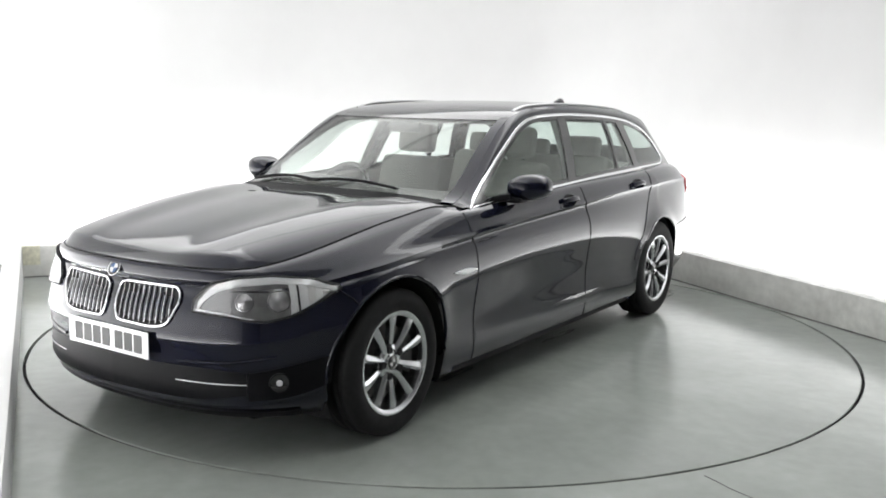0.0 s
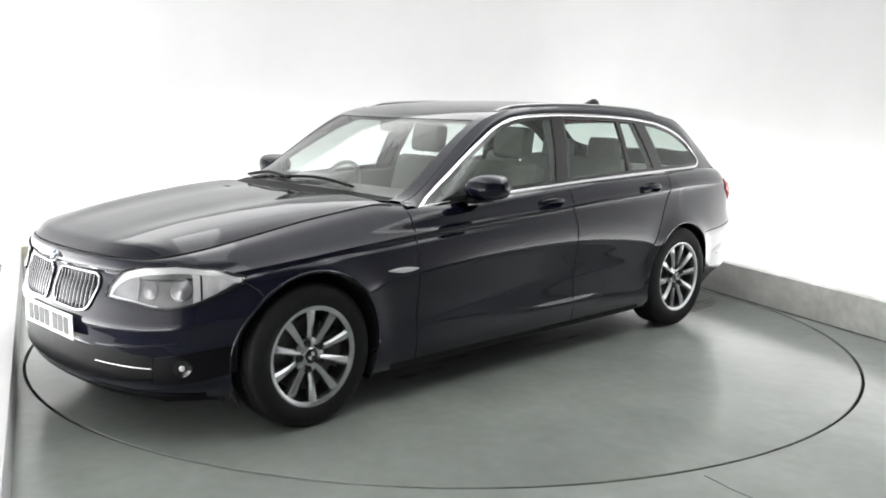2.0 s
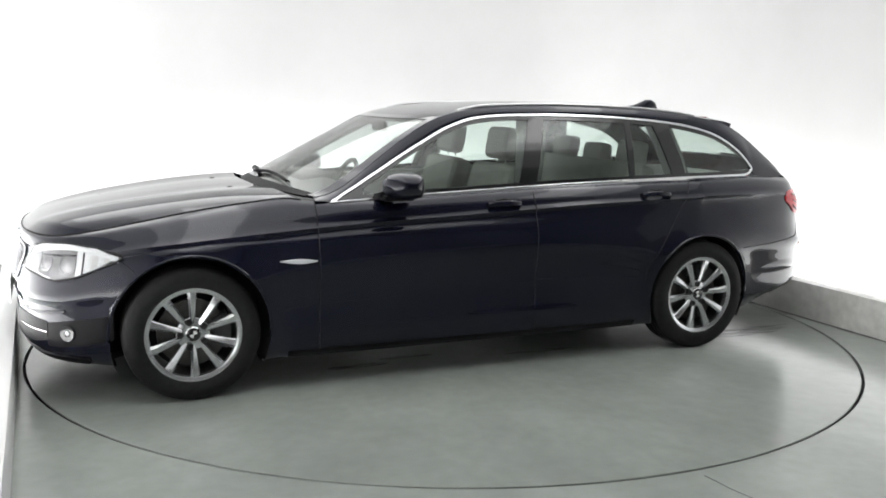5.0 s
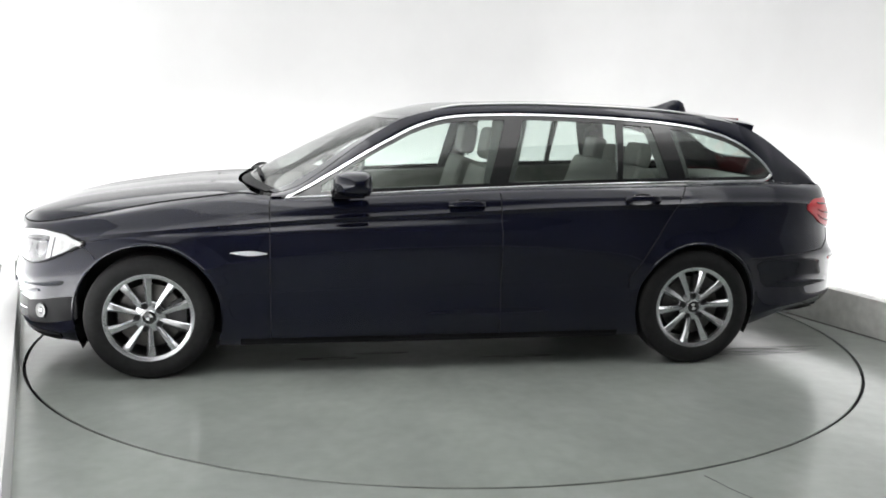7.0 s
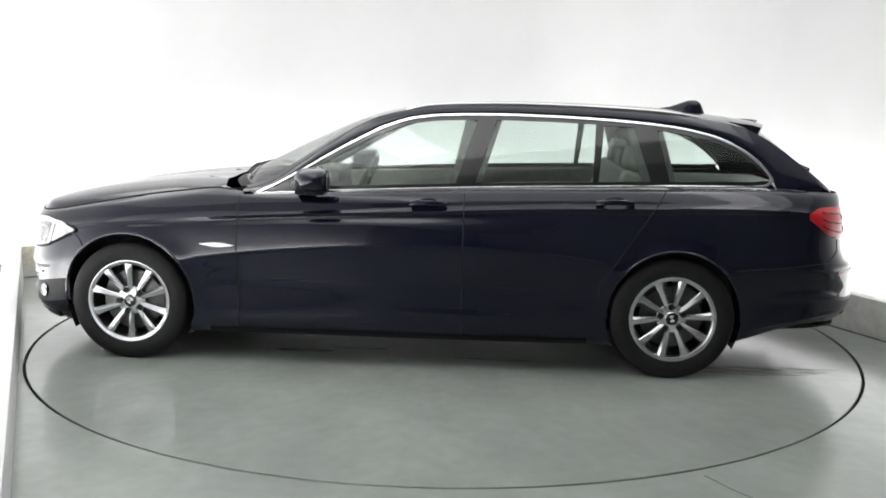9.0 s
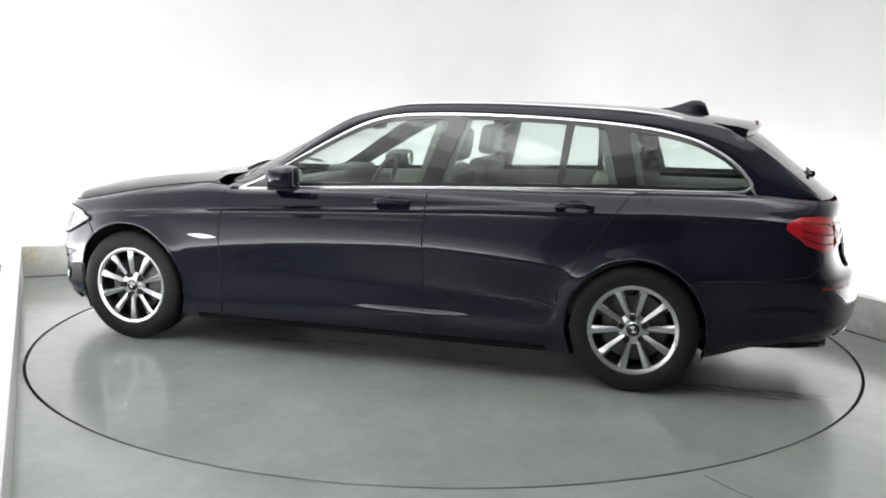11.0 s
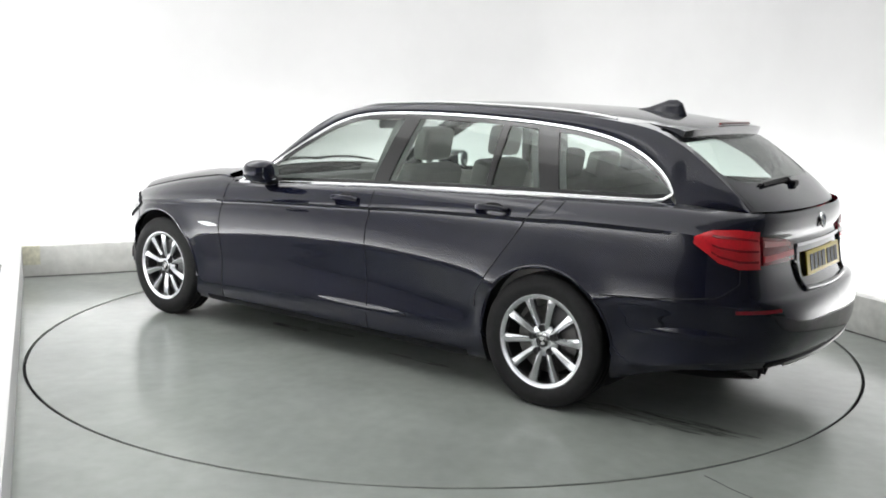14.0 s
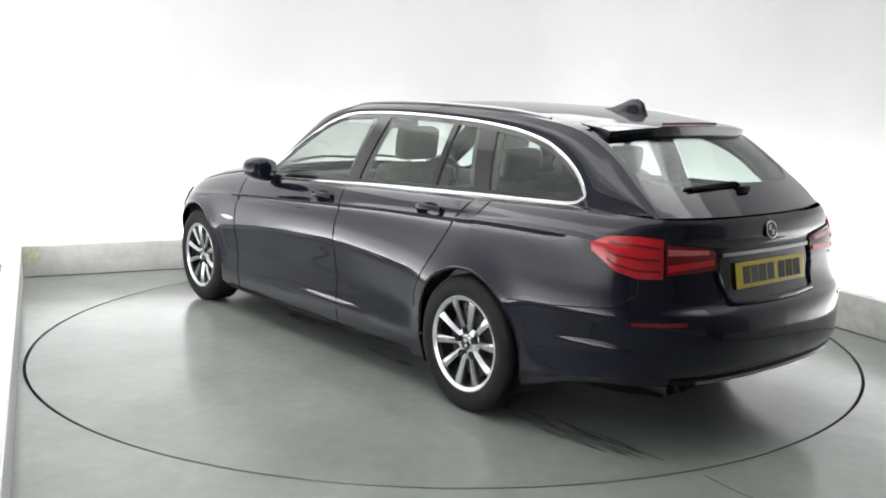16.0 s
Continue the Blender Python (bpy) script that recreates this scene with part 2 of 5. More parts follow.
def spline(t, p, q):
    """Natural cubic spline through p at t, read at q."""
    t, p, q = np.asarray(t, float), np.asarray(p, float), np.asarray(q, float)
    p2 = p.reshape(len(t), -1)
    n, h = len(t), np.diff(t)
    m = np.eye(n)
    rhs = np.zeros_like(p2)
    for i in range(1, n - 1):
        m[i, i - 1], m[i, i], m[i, i + 1] = h[i - 1], 2 * (h[i - 1] + h[i]), h[i]
        rhs[i] = 6 * ((p2[i + 1] - p2[i]) / h[i] - (p2[i] - p2[i - 1]) / h[i - 1])
    k = np.linalg.solve(m, rhs)
    i = np.clip(np.searchsorted(t, q) - 1, 0, n - 2)
    a, b = ((t[i + 1] - q) / h[i])[:, None], ((q - t[i]) / h[i])[:, None]
    r = a * p2[i] + b * p2[i + 1] + ((a ** 3 - a) * k[i] + (b ** 3 - b) * k[i + 1]) * (h[i] ** 2)[:, None] / 6
    return r.reshape((len(q),) + p.shape[1:])


def soft_curve(xs, ys):
    """A function through the knots, smooth and without overshoot."""
    o = np.argsort(xs)
    xs, ys = np.asarray(xs, float)[o], np.asarray(ys, float)[o]
    h = np.diff(xs)
    d = np.diff(ys) / h
    m = np.zeros(len(xs))
    for i in range(1, len(xs) - 1):
        if d[i - 1] * d[i] > 0:
            w1, w2 = 2 * h[i] + h[i - 1], h[i] + 2 * h[i - 1]
            m[i] = (w1 + w2) / (w1 / d[i - 1] + w2 / d[i])
    m[0], m[-1] = d[0], d[-1]

    def f(q):
        q = np.clip(np.asarray(q, float), xs[0], xs[-1])
        i = np.clip(np.searchsorted(xs, q) - 1, 0, len(xs) - 2)
        u = (q - xs[i]) / h[i]
        return ((2 * u ** 3 - 3 * u ** 2 + 1) * ys[i] + (u ** 3 - 2 * u ** 2 + u) * h[i] * m[i]
                + (3 * u ** 2 - 2 * u ** 3) * ys[i + 1] + (u ** 3 - u ** 2) * h[i] * m[i + 1])
    return f


# ---------- the booth ----------
def ring_sheet(name, r0, r1, z, steps, mat, kind, label, category):
    verts, faces = [], []
    for i in range(steps):
        c, s = math.cos(2 * math.pi * i / steps), math.sin(2 * math.pi * i / steps)
        verts += [(r0 * c, r0 * s, z), (r1 * c, r1 * s, z)]
    faces = grid_faces(steps, 2, 0, True)
    ob = mesh_object(name, verts, faces, mat)
    return tagged(ob, label, category, kind=kind)


R_DISC, R_HOLE = 2.458, 2.474


def build_floor():
    """Floor sheet with a round hole for the turntable, and the dark slot round it."""
    steps = 192
    verts, faces = [], []
    reach = 9.0
    for i in range(steps):
        w = 2 * math.pi * i / steps
        c, s = math.cos(w), math.sin(w)
        k = reach / max(abs(c), abs(s))
        verts += [(R_HOLE * c, R_HOLE * s, -0.05), (R_HOLE * c, R_HOLE * s, 0.0), (R_HOLE * 1.08 * c, R_HOLE * 1.08 * s, 0.0),
                  (k * c, k * s, 0.0)]
    faces = grid_faces(steps, 4, 0, True)
    ob = mesh_object("floor", verts, faces, FLOOR)
    tagged(ob, "glossy grey painted concrete floor with scuffs", "floor", kind="structure")
    pit = ring_sheet("turntable_slot", R_DISC - 0.2, R_HOLE, -0.045, 160, SEAM, "structure",
                     "dark narrow slot round the turntable", "slot")
    return ob, pit


def build_disc():
    steps = 192
    prof = [(0.0, 0.0), (0.6, 0.0), (1.4, 0.0), (2.1, 0.0), (R_DISC - 0.003, 0.0), (R_DISC, -0.003), (R_DISC, -0.007), (R_DISC - 0.06, -0.012)]
    verts = []
    for i in range(steps):
        w = 2 * math.pi * i / steps
        verts += [(r * math.cos(w), r * math.sin(w), z) for r, z in prof]
    ob = mesh_object("turntable", verts, grid_faces(steps, len(prof), 0, True), DISC)
    return tagged(ob, "round flush turntable of glossy grey painted floor", "turntable")


def room_box(name, a0, a1, n0, n1, z0, z1, mat, label, category, bevel=0.0):
    m = Matrix.Translation(room((a0 + a1) / 2, (n0 + n1) / 2, (z0 + z1) / 2)) @ Matrix.Rotation(radians(ROOM_TURN), 4, "Z")
    ob = part(name, box_bm(a1 - a0, n1 - n0, z1 - z0, Matrix.Identity(4), bevel), mat, None)
    ob.matrix_world = m
    return tagged(ob, label, category, kind="structure")


def build_booth():
    gap, th = 0.75, 0.12
    w = A_SIDE + gap
    # the white wall runs round the booth in one sweep with rounded corners
    path = [(-w, N_MOUTH)]
    r, nb = 0.9, N_BACK + gap
    for k in range(17):
        q = radians(180 - 90 * k / 16)
        path.append((-w + r + r * math.cos(q), nb - r + r * math.sin(q)))
    for k in range(17):
        q = radians(90 - 90 * k / 16)
        path.append((w - r + r * math.cos(q), nb - r + r * math.sin(q)))
    path.append((w, N_MOUTH))
    inner, outer = [], []
    for k, (pa, pn) in enumerate(path):
        p0, p1 = path[max(0, k - 1)], path[min(len(path) - 1, k + 1)]
        d = Vector((p1[0] - p0[0], p1[1] - p0[1])).normalized()
        for z in (-0.05, 1.0, 2.0, CEIL + 0.1):
            inner.append(room(pa, pn, z))
            outer.append(room(pa - d.y * th, pn + d.x * th, z))
    m = len(path) * 4
    faces = grid_faces(len(path), 4) + grid_faces(len(path), 4, m)
    for k in range(len(path) - 1):
        for j in (0, 3):
            faces.append((k * 4 + j, (k + 1) * 4 + j, m + (k + 1) * 4 + j, m + k * 4 + j))
    tagged(mesh_object("wall_booth", inner + outer, faces, WALL), "seamless white booth wall with rounded corners", "wall", kind="structure")
    # unseen grey walls and ceiling, added to keep the car's reflections dark
    room_box("wall_front", -w - th, w + th, N_FRONT - th, N_FRONT, -0.05, CEIL + 0.1, GREY_WALL, "unseen plain grey wall added behind the camera", "wall")
    for name, sg in (("wall_left", -1), ("wall_right", 1)):
        a0, a1 = sorted((sg * w, sg * (w + th)))
        room_box(name, a0, a1, N_FRONT, N_MOUTH, -0.05, CEIL + 0.1, GREY_WALL, "unseen plain grey wall added before the booth's mouth", "wall")
    room_box("ceiling_front", -w - th, w + th, N_FRONT - th, N_MOUTH, CEIL + 0.1, CEIL + 0.2, GREY_WALL, "unseen plain grey ceiling added before the booth's mouth", "ceiling")
    room_box("ceiling", -w - th, w + th, N_MOUTH, N_BACK + gap + th, CEIL + 0.1, CEIL + 0.2, CEILING,
             "plain white ceiling", "ceiling")
    lab = "low pale concrete plinth at the foot of the booth wall"
    room_box("plinth_back", -A_SIDE, A_SIDE, N_BACK, N_BACK + th, -0.02, 0.25, PLINTH, lab, "plinth", 0.006)
    room_box("plinth_right", A_SIDE, A_SIDE + th, -4.6, N_BACK + th, -0.02, 0.25, PLINTH, lab, "plinth", 0.006)
    room_box("plinth_left", -A_SIDE - th, -A_SIDE, -4.6, N_BACK + th, -0.02, 0.25, WALL, "low white plinth at the foot of the booth wall", "plinth", 0.006)
    room_box("plinth_front", -A_SIDE, A_SIDE, N_FRONT + 0.65, N_FRONT + 0.77, -0.02, 0.25, PLINTH, lab, "plinth", 0.006)
    for name, q in (("plinth_joint_back", (-A_SIDE, A_SIDE, N_BACK - 0.005, N_BACK)), ("plinth_joint_right", (A_SIDE - 0.005, A_SIDE, -4.6, N_BACK - 0.005))):
        room_box(name, *q, -0.002, 0.009, JOINT, "thin dark line of old sealant at the plinth's foot", "sealant")
    room_box("paint_patch", -A_SIDE + 0.002, -A_SIDE + 0.13, N_BACK - 0.003, N_BACK + 0.02, 0.10, 0.252, YELLOW_STAIN,
             "faded yellow paint patch on the plinth's end", "paint patch")


build_floor()
turntable = build_disc()
build_booth()


# ---------- the car: x forward, y to its left, z up, origin on the ground between the axles ----------
WHEEL_X, WHEEL_Z = 1.485, 0.327
# plan outline of one half, from the middle of the nose to the middle of the tail
OUT_X = [2.285, 2.28, 2.262, 2.225, 2.165, 2.08, 1.97, 1.85, 1.73, 1.61, 1.485, 1.35, 1.15, 1.0, 0.86, 0.6, 0.3, 0.0,
         -0.36, -0.7, -1.0, -1.15, -1.35, -1.485, -1.62, -1.8, -1.95, -2.1, -2.25, -2.37, -2.455, -2.515, -2.555, -2.575, -2.58]
OUT_Y = [0.0, 0.16, 0.325, 0.485, 0.62, 0.725, 0.80, 0.845, 0.88, 0.898, 0.906, 0.911, 0.915, 0.917, 0.918, 0.920, 0.921, 0.922,
         0.922, 0.922, 0.921, 0.920, 0.919, 0.917, 0.912, 0.903, 0.889, 0.868, 0.832, 0.772, 0.685, 0.55, 0.38, 0.19, 0.0]
# top ring: hood edge, window sill line, upper edge of the tailgate panel
TOP_X = [2.225, 2.22, 2.205, 2.175, 2.125, 2.04, 1.925, 1.815, 1.695, 1.58, 1.47, 1.34, 1.14, 1.0, 0.86, 0.6, 0.3, 0.0,
         -0.36, -0.7, -1.0, -1.15, -1.35, -1.485, -1.62, -1.8, -1.95, -2.08, -2.20, -2.29, -2.362, -2.415, -2.445, -2.455, -2.46]
TOP_Y = [0.0, 0.15, 0.295, 0.415, 0.52, 0.61, 0.66, 0.685, 0.70, 0.71, 0.718, 0.724, 0.735, 0.748, 0.78, 0.815, 0.815, 0.808,
         0.797, 0.79, 0.782, 0.777, 0.765, 0.755, 0.745, 0.73, 0.716, 0.70, 0.684, 0.66, 0.61, 0.51, 0.35, 0.175, 0.0]
TOP_Z = [0.79, 0.79, 0.79, 0.79, 0.788, 0.795, 0.814, 0.835, 0.858, 0.880, 0.900, 0.920, 0.946, 0.958, 0.945, 0.941, 0.957, 0.972,
         0.988, 0.998, 1.006, 1.010, 1.013, 1.016, 1.018, 1.02, 1.02, 1.015, 1.005, 1.0, 0.995, 0.99, 0.985, 0.985, 0.985]
NST = len(OUT_X)
# crease through the door handles
CREASE = soft_curve([2.3, 2.0, 1.7, 1.3, 0.96, 0.66, 0.36, -0.245, -0.845, -1.4, -1.74, -2.1, -2.45, -2.6],
                    [0.70, 0.715, 0.755, 0.79, 0.815, 0.834, 0.848, 0.874, 0.902, 0.917, 0.921, 0.913, 0.86, 0.84])
# rings below the crease: (inset, height) at nose, flank and tail
RINGS = [((0.20, 0.185), (0.17, 0.165), (0.18, 0.30)),
         ((0.085, 0.19), (0.055, 0.168), (0.06, 0.305)),
         ((0.055, 0.215), (0.034, 0.20), (0.022, 0.335)),
         ((0.014, 0.29), (0.020, 0.28), (-0.012, 0.40)),
         ((0.018, 0.39), (0.0245, 0.41), (-0.020, 0.48)),
         ((0.010, 0.465), (0.012, 0.52), (-0.014, 0.555)),
         ((0.0, 0.505), (0.0, 0.60), (0.004, 0.604)),
         ((0.010, 0.555), (0.006, 0.67), (0.044, 0.636)),
         ((0.028, 0.63), (0.020, 0.75), (0.075, 0.70)),
         ("under", None, None),
         (None, None, None)]


# the fullest part of the flank lies higher on the doors than beside the wheels
SWELL = soft_curve([2.3, 1.15, 0.85, 0.35, -0.3, -0.75, -1.0, -1.2, -2.6], [0.0, 0.0, 0.03, 0.07, 0.085, 0.06, 0.03, 0.0, 0.0])
SWELL_SHARE = (0, 0, 0, 0.1, 0.5, 0.85, 1.0, 0.95, 0.6, 0, 0)
ARCHES = ((1.49, 0.335, 0.378), (-1.49, 0.335, 0.358))


def arch_flare(x, z):
    """How far the sheet metal stands out round a wheel opening."""
    out = 0.0
    for cx, cz, r in ARCHES:
        d = max(0.0, math.hypot(x - cx, z - cz) - r)
        up = min(1.0, max(0.0, (z - 0.28) / 0.15))
        out += 0.018 * math.exp(-(d / 0.055) ** 1.6) * up
    return out


def region(s):
    """Shares of nose, flank and tail at station s."""
    def ease(a, b, v):
        u = min(1.0, max(0.0, (v - a) / (b - a)))
        return u * u * (3 - 2 * u)
    nose, tail, rise = 1 - ease(4.5, 9.5, s), ease(28.0, 32.0, s), ease(24.5, 31.5, s)
    return nose, 1 - nose - tail, tail, 1 - nose - rise, rise


def build_rings():
    px, py = np.array(OUT_X), np.array(OUT_Y)
    tx, ty = np.gradient(px), np.gradient(py)
    tx[0] = tx[-1] = 0
    ln = np.hypot(tx, ty)
    nx, ny = ty / ln, -tx / ln
    nx[0], ny[0], nx[-1], ny[-1] = 1, 0, -1, 0
    rings = []
    for k, ring in enumerate(RINGS):
        pts = []
        for s in range(NST):
            wn, wf, wt, hf, ht = region(s)
            if ring[0] == "under":
                x = OUT_X[s]
                fade = min(1.0, max(0.0, (1.25 - x) / 0.5)) * min(1.0, max(0.0, (x + 2.2) / 0.35))
                d = 0.046 * wn + (0.031 + 0.009 * fade) * wf + 0.094 * wt
                z = float(CREASE(x)) - 0.022
            elif ring[0] is None:
                d = 0.05 * wn + 0.033 * wf + 0.098 * wt
                z = float(CREASE(OUT_X[s]))
            else:
                d = ring[0][0] * wn + ring[1][0] * wf + ring[2][0] * wt
                if k < 3:
                    # the lower edge climbs straight behind the rear wheel
                    ht = min(1.0, max(0.0, (-1.72 - OUT_X[s]) / 0.45))
                    hf = 1 - wn - ht
                z = ring[0][1] * wn + ring[1][1] * hf + ring[2][1] * ht + SWELL_SHARE[k] * float(SWELL(OUT_X[s])) * wf
            pts.append((px[s] - nx[s] * d, py[s] - ny[s] * d, z))
        rings.append(pts)
    crease = np.array(rings[-1])
    top = np.stack([TOP_X, TOP_Y, TOP_Z], -1)
    out = np.stack([nx, ny, 0 * nx], -1)
    for f, b, lift in ((0.10, -0.004, 0.004), (0.4, 0.010, 0.006), (0.75, 0.012, 0.010)):
        rings.append(crease + (top - crease) * f + out * b + np.array([0, 0, lift]))
    rings.append(top)
    return np.array([np.array(r) for r in rings])


def door_shear(s, z):
    """The rear door's back edge runs slanting over the wheel arch."""
    w = max(0.0, 1 - abs(s - 21.0) / 2.5)
    w = w * w * (3 - 2 * w)
    return -w * 0.34 * min(1.0, max(0.0, (z - 0.5) / 0.5)) + w * 0.06


CREASE_ROW = len(RINGS) - 1


def build_grid():
    rings = build_rings()
    nr = len(rings)
    svals = [0.0]
    for s in range(NST - 1):
        length = math.hypot(OUT_X[s + 1] - OUT_X[s], OUT_Y[s + 1] - OUT_Y[s])
        k = max(4, int(round(length / 0.022)))
        svals += [s + (i + 1) / k for i in range(k)]
    svals = np.array(svals)
    dense = np.stack([spline(np.arange(NST), rings[r], svals) for r in range(nr)], 0)
    for _ in range(14):
        dense[:-1, 1:-1] = dense[:-1, :-2] * 0.25 + dense[:-1, 1:-1] * 0.5 + dense[:-1, 2:] * 0.25
    sub = [2, 2, 4, 5, 6, 4, 4, 5, 5, 3, 2, 4, 5, 3]
    cols = []
    for i in range(len(svals)):
        c = dense[:, i]
        d = np.concatenate([[0], np.cumsum(np.linalg.norm(np.diff(c, axis=0), axis=1))])
        q = np.concatenate([np.linspace(d[k], d[k + 1], sub[k], endpoint=False) for k in range(nr - 1)] + [[d[-1]]])
        lo = CREASE_ROW
        low = [soft_curve(d[:lo + 1], c[:lo + 1, a]) for a in range(3)]
        high = [soft_curve(d[lo:], c[lo:, a]) for a in range(3)]
        pts = np.stack([np.where(q <= d[lo], low[a](q), high[a](q)) for a in range(3)], -1)
        for p in pts:
            p[0] += door_shear(svals[i], p[2])
            if p[1] > 0.6:
                p[1] += arch_flare(p[0], p[2])
        cols.append(pts)
    return svals, np.array(cols)


SV, BODY = build_grid()


def station_x(x):
    """Station on the flank at length x."""
    return float(np.interp(-x, -np.array(OUT_X), np.arange(NST)))


def station_front(y):
    return float(np.interp(y, OUT_Y[:8], np.arange(8)))


def station_rear(y):
    return float(np.interp(-y, -np.array(OUT_Y[26:]), np.arange(26, NST)))


def on_body(s, z, off=0.0):
    """Point and outward normal of the left half at station s and height z."""
    def point(s, z):
        i = int(np.clip(np.searchsorted(SV, s) - 1, 0, len(SV) - 2))
        u = (s - SV[i]) / (SV[i + 1] - SV[i])
        out = []
        for c in (BODY[i], BODY[i + 1]):
            zz = np.maximum.accumulate(c[:, 2])
            out.append(np.array([np.interp(z, zz, c[:, 0]), np.interp(z, zz, c[:, 1]), z]))
        return out[0] * (1 - u) + out[1] * u
    p = point(s, z)
    e = 0.06
    ds = point(min(NST - 1.0, s + e), z) - point(max(0.0, s - e), z)
    dz = point(s, z + 0.012) - point(s, z - 0.012)
    n = np.cross(ds, dz)
    n = n / max(1e-9, np.linalg.norm(n))
    if n[0] * p[0] * 0.3 + n[1] * 1.0 < 0 and p[1] > 0.02:
        n = -n
    if p[1] <= 0.02 and n[0] * p[0] < 0:
        n = -n
    return Vector(p + n * off), Vector(n)


def flip(points):
    return [Vector((p[0], -p[1], p[2])) for p in points]


def sheet_shell(front, back, ni, nj):
    """Closed shell between two grids of ni x nj points."""
    verts = list(front) + list(back)
    m = ni * nj
    faces = grid_faces(ni, nj) + [f[::-1] for f in grid_faces(ni, nj, m)]
    rim = ([i * nj for i in range(ni)] + [(ni - 1) * nj + j for j in range(1, nj)]
           + [i * nj + nj - 1 for i in range(ni - 2, -1, -1)] + [j for j in range(nj - 2, 0, -1)])
    for k in range(len(rim)):
        a, b = rim[k], rim[(k + 1) % len(rim)]
        faces.append((a, b, b + m, a + m))
    return verts, faces


def body_patch(s0, s1, z_low, z_high, out=0.004, deep=0.02, ni=24, nj=8, bulge=0.0):
    """A shell lying on the body between stations s0 and s1 and two height curves of u in 0..1."""
    front, back = [], []
    for i in range(ni):
        u = i / (ni - 1)
        s = s0 + (s1 - s0) * u
        lo, hi = z_low(u), z_high(u)
        for j in range(nj):
            v = j / (nj - 1)
            o = out + bulge * math.sin(math.pi * v) * math.sin(math.pi * min(1, max(0, u)))
            p, n = on_body(s, lo + (hi - lo) * v, 0)
            front.append(p + n * o)
            back.append(p - n * deep)
    return sheet_shell(front, back, ni, nj)


def mirrored(verts, faces):
    return flip(verts), [f[::-1] for f in faces]


def both_sides(name, vf, mat, parent, label=""):
    a = mesh_object(name, *vf, mat, parent, label)
    b = mesh_object(name, *mirrored(*vf), mat, parent, label)
    return a, b


# ---- body panels cut from the one grid ----
def panel_points():
    """The grid with its edge drawn up to the wheel arches; and the cells that stay."""
    pts = BODY.copy()
    ni, nj = pts.shape[:2]
    inside = np.zeros((ni, nj), bool)
    for cx, cz, r in ARCHES:
        d = np.hypot(pts[..., 0] - cx, pts[..., 2] - cz)
        inside |= (d < r) & (pts[..., 1] > 0.55) & (abs(pts[..., 0] - cx) < r + 0.05)
    moved = inside.copy()
    for i in range(ni):
        for j in range(nj):
            if inside[i, j]:
                near = [(i + a, j + b) for a in (-1, 0, 1) for b in (-1, 0, 1)
                        if 0 <= i + a < ni and 0 <= j + b < nj]
                if any(not inside[k] for k in near):
                    for cx, cz, r in ARCHES:
                        dx, dz = pts[i, j, 0] - cx, pts[i, j, 2] - cz
                        d = math.hypot(dx, dz)
                        if d < r:
                            pts[i, j, 0], pts[i, j, 2] = cx + dx * r / d, cz + dz * r / d
                    moved[i, j] = False
    return pts, ~moved


PANEL, KEEP = panel_points()


def panel(name, s0, s1, parent, j0=0, j1=None, mirror=False, label="", mat=None, cut=None):
    ni, nj = PANEL.shape[:2]
    j1 = nj - 1 if j1 is None else j1
    idx = [i for i in range(ni) if s0 - 1e-6 <= SV[i] <= s1 + 1e-6]
    verts, faces, index = [], [], {}

    def vid(i, j):
        if (i, j) not in index:
            p = PANEL[i, j]
            index[i, j] = len(verts)
            verts.append((p[0], -p[1] if mirror else p[1], p[2]))
        return index[i, j]
    for a, b in zip(idx, idx[1:]):
        for j in range(j0, j1):
            quad = [(a, j), (b, j), (b, j + 1), (a, j + 1)]
            if all(KEEP[q] for q in quad):
                if cut and cut(np.mean([PANEL[q] for q in quad], axis=0)):
                    continue
                faces.append(tuple(vid(*q) for q in quad))
    ob = mesh_object(name, verts, faces, mat or PAINT, parent, label, sharp=28)
    flip_out(ob)
    return ob


def flip_out(ob):
    """Normals of an open panel away from the car's middle."""
    me = ob.data
    total = sum((p.center.x * p.normal.x * 0.3 + p.center.y * p.normal.y + (p.center.z - 0.6) * p.normal.z) * p.area
                for p in me.polygons)
    if total < 0:
        me.flip_normals()


car = new("car")
car.empty_display_size = 0.2
tagged(car, "dark navy blue estate car with silver alloy wheels on the turntable", "car")


def rear_row(z):
    return int(np.argmin(abs(BODY[-1, :, 2] - z)))


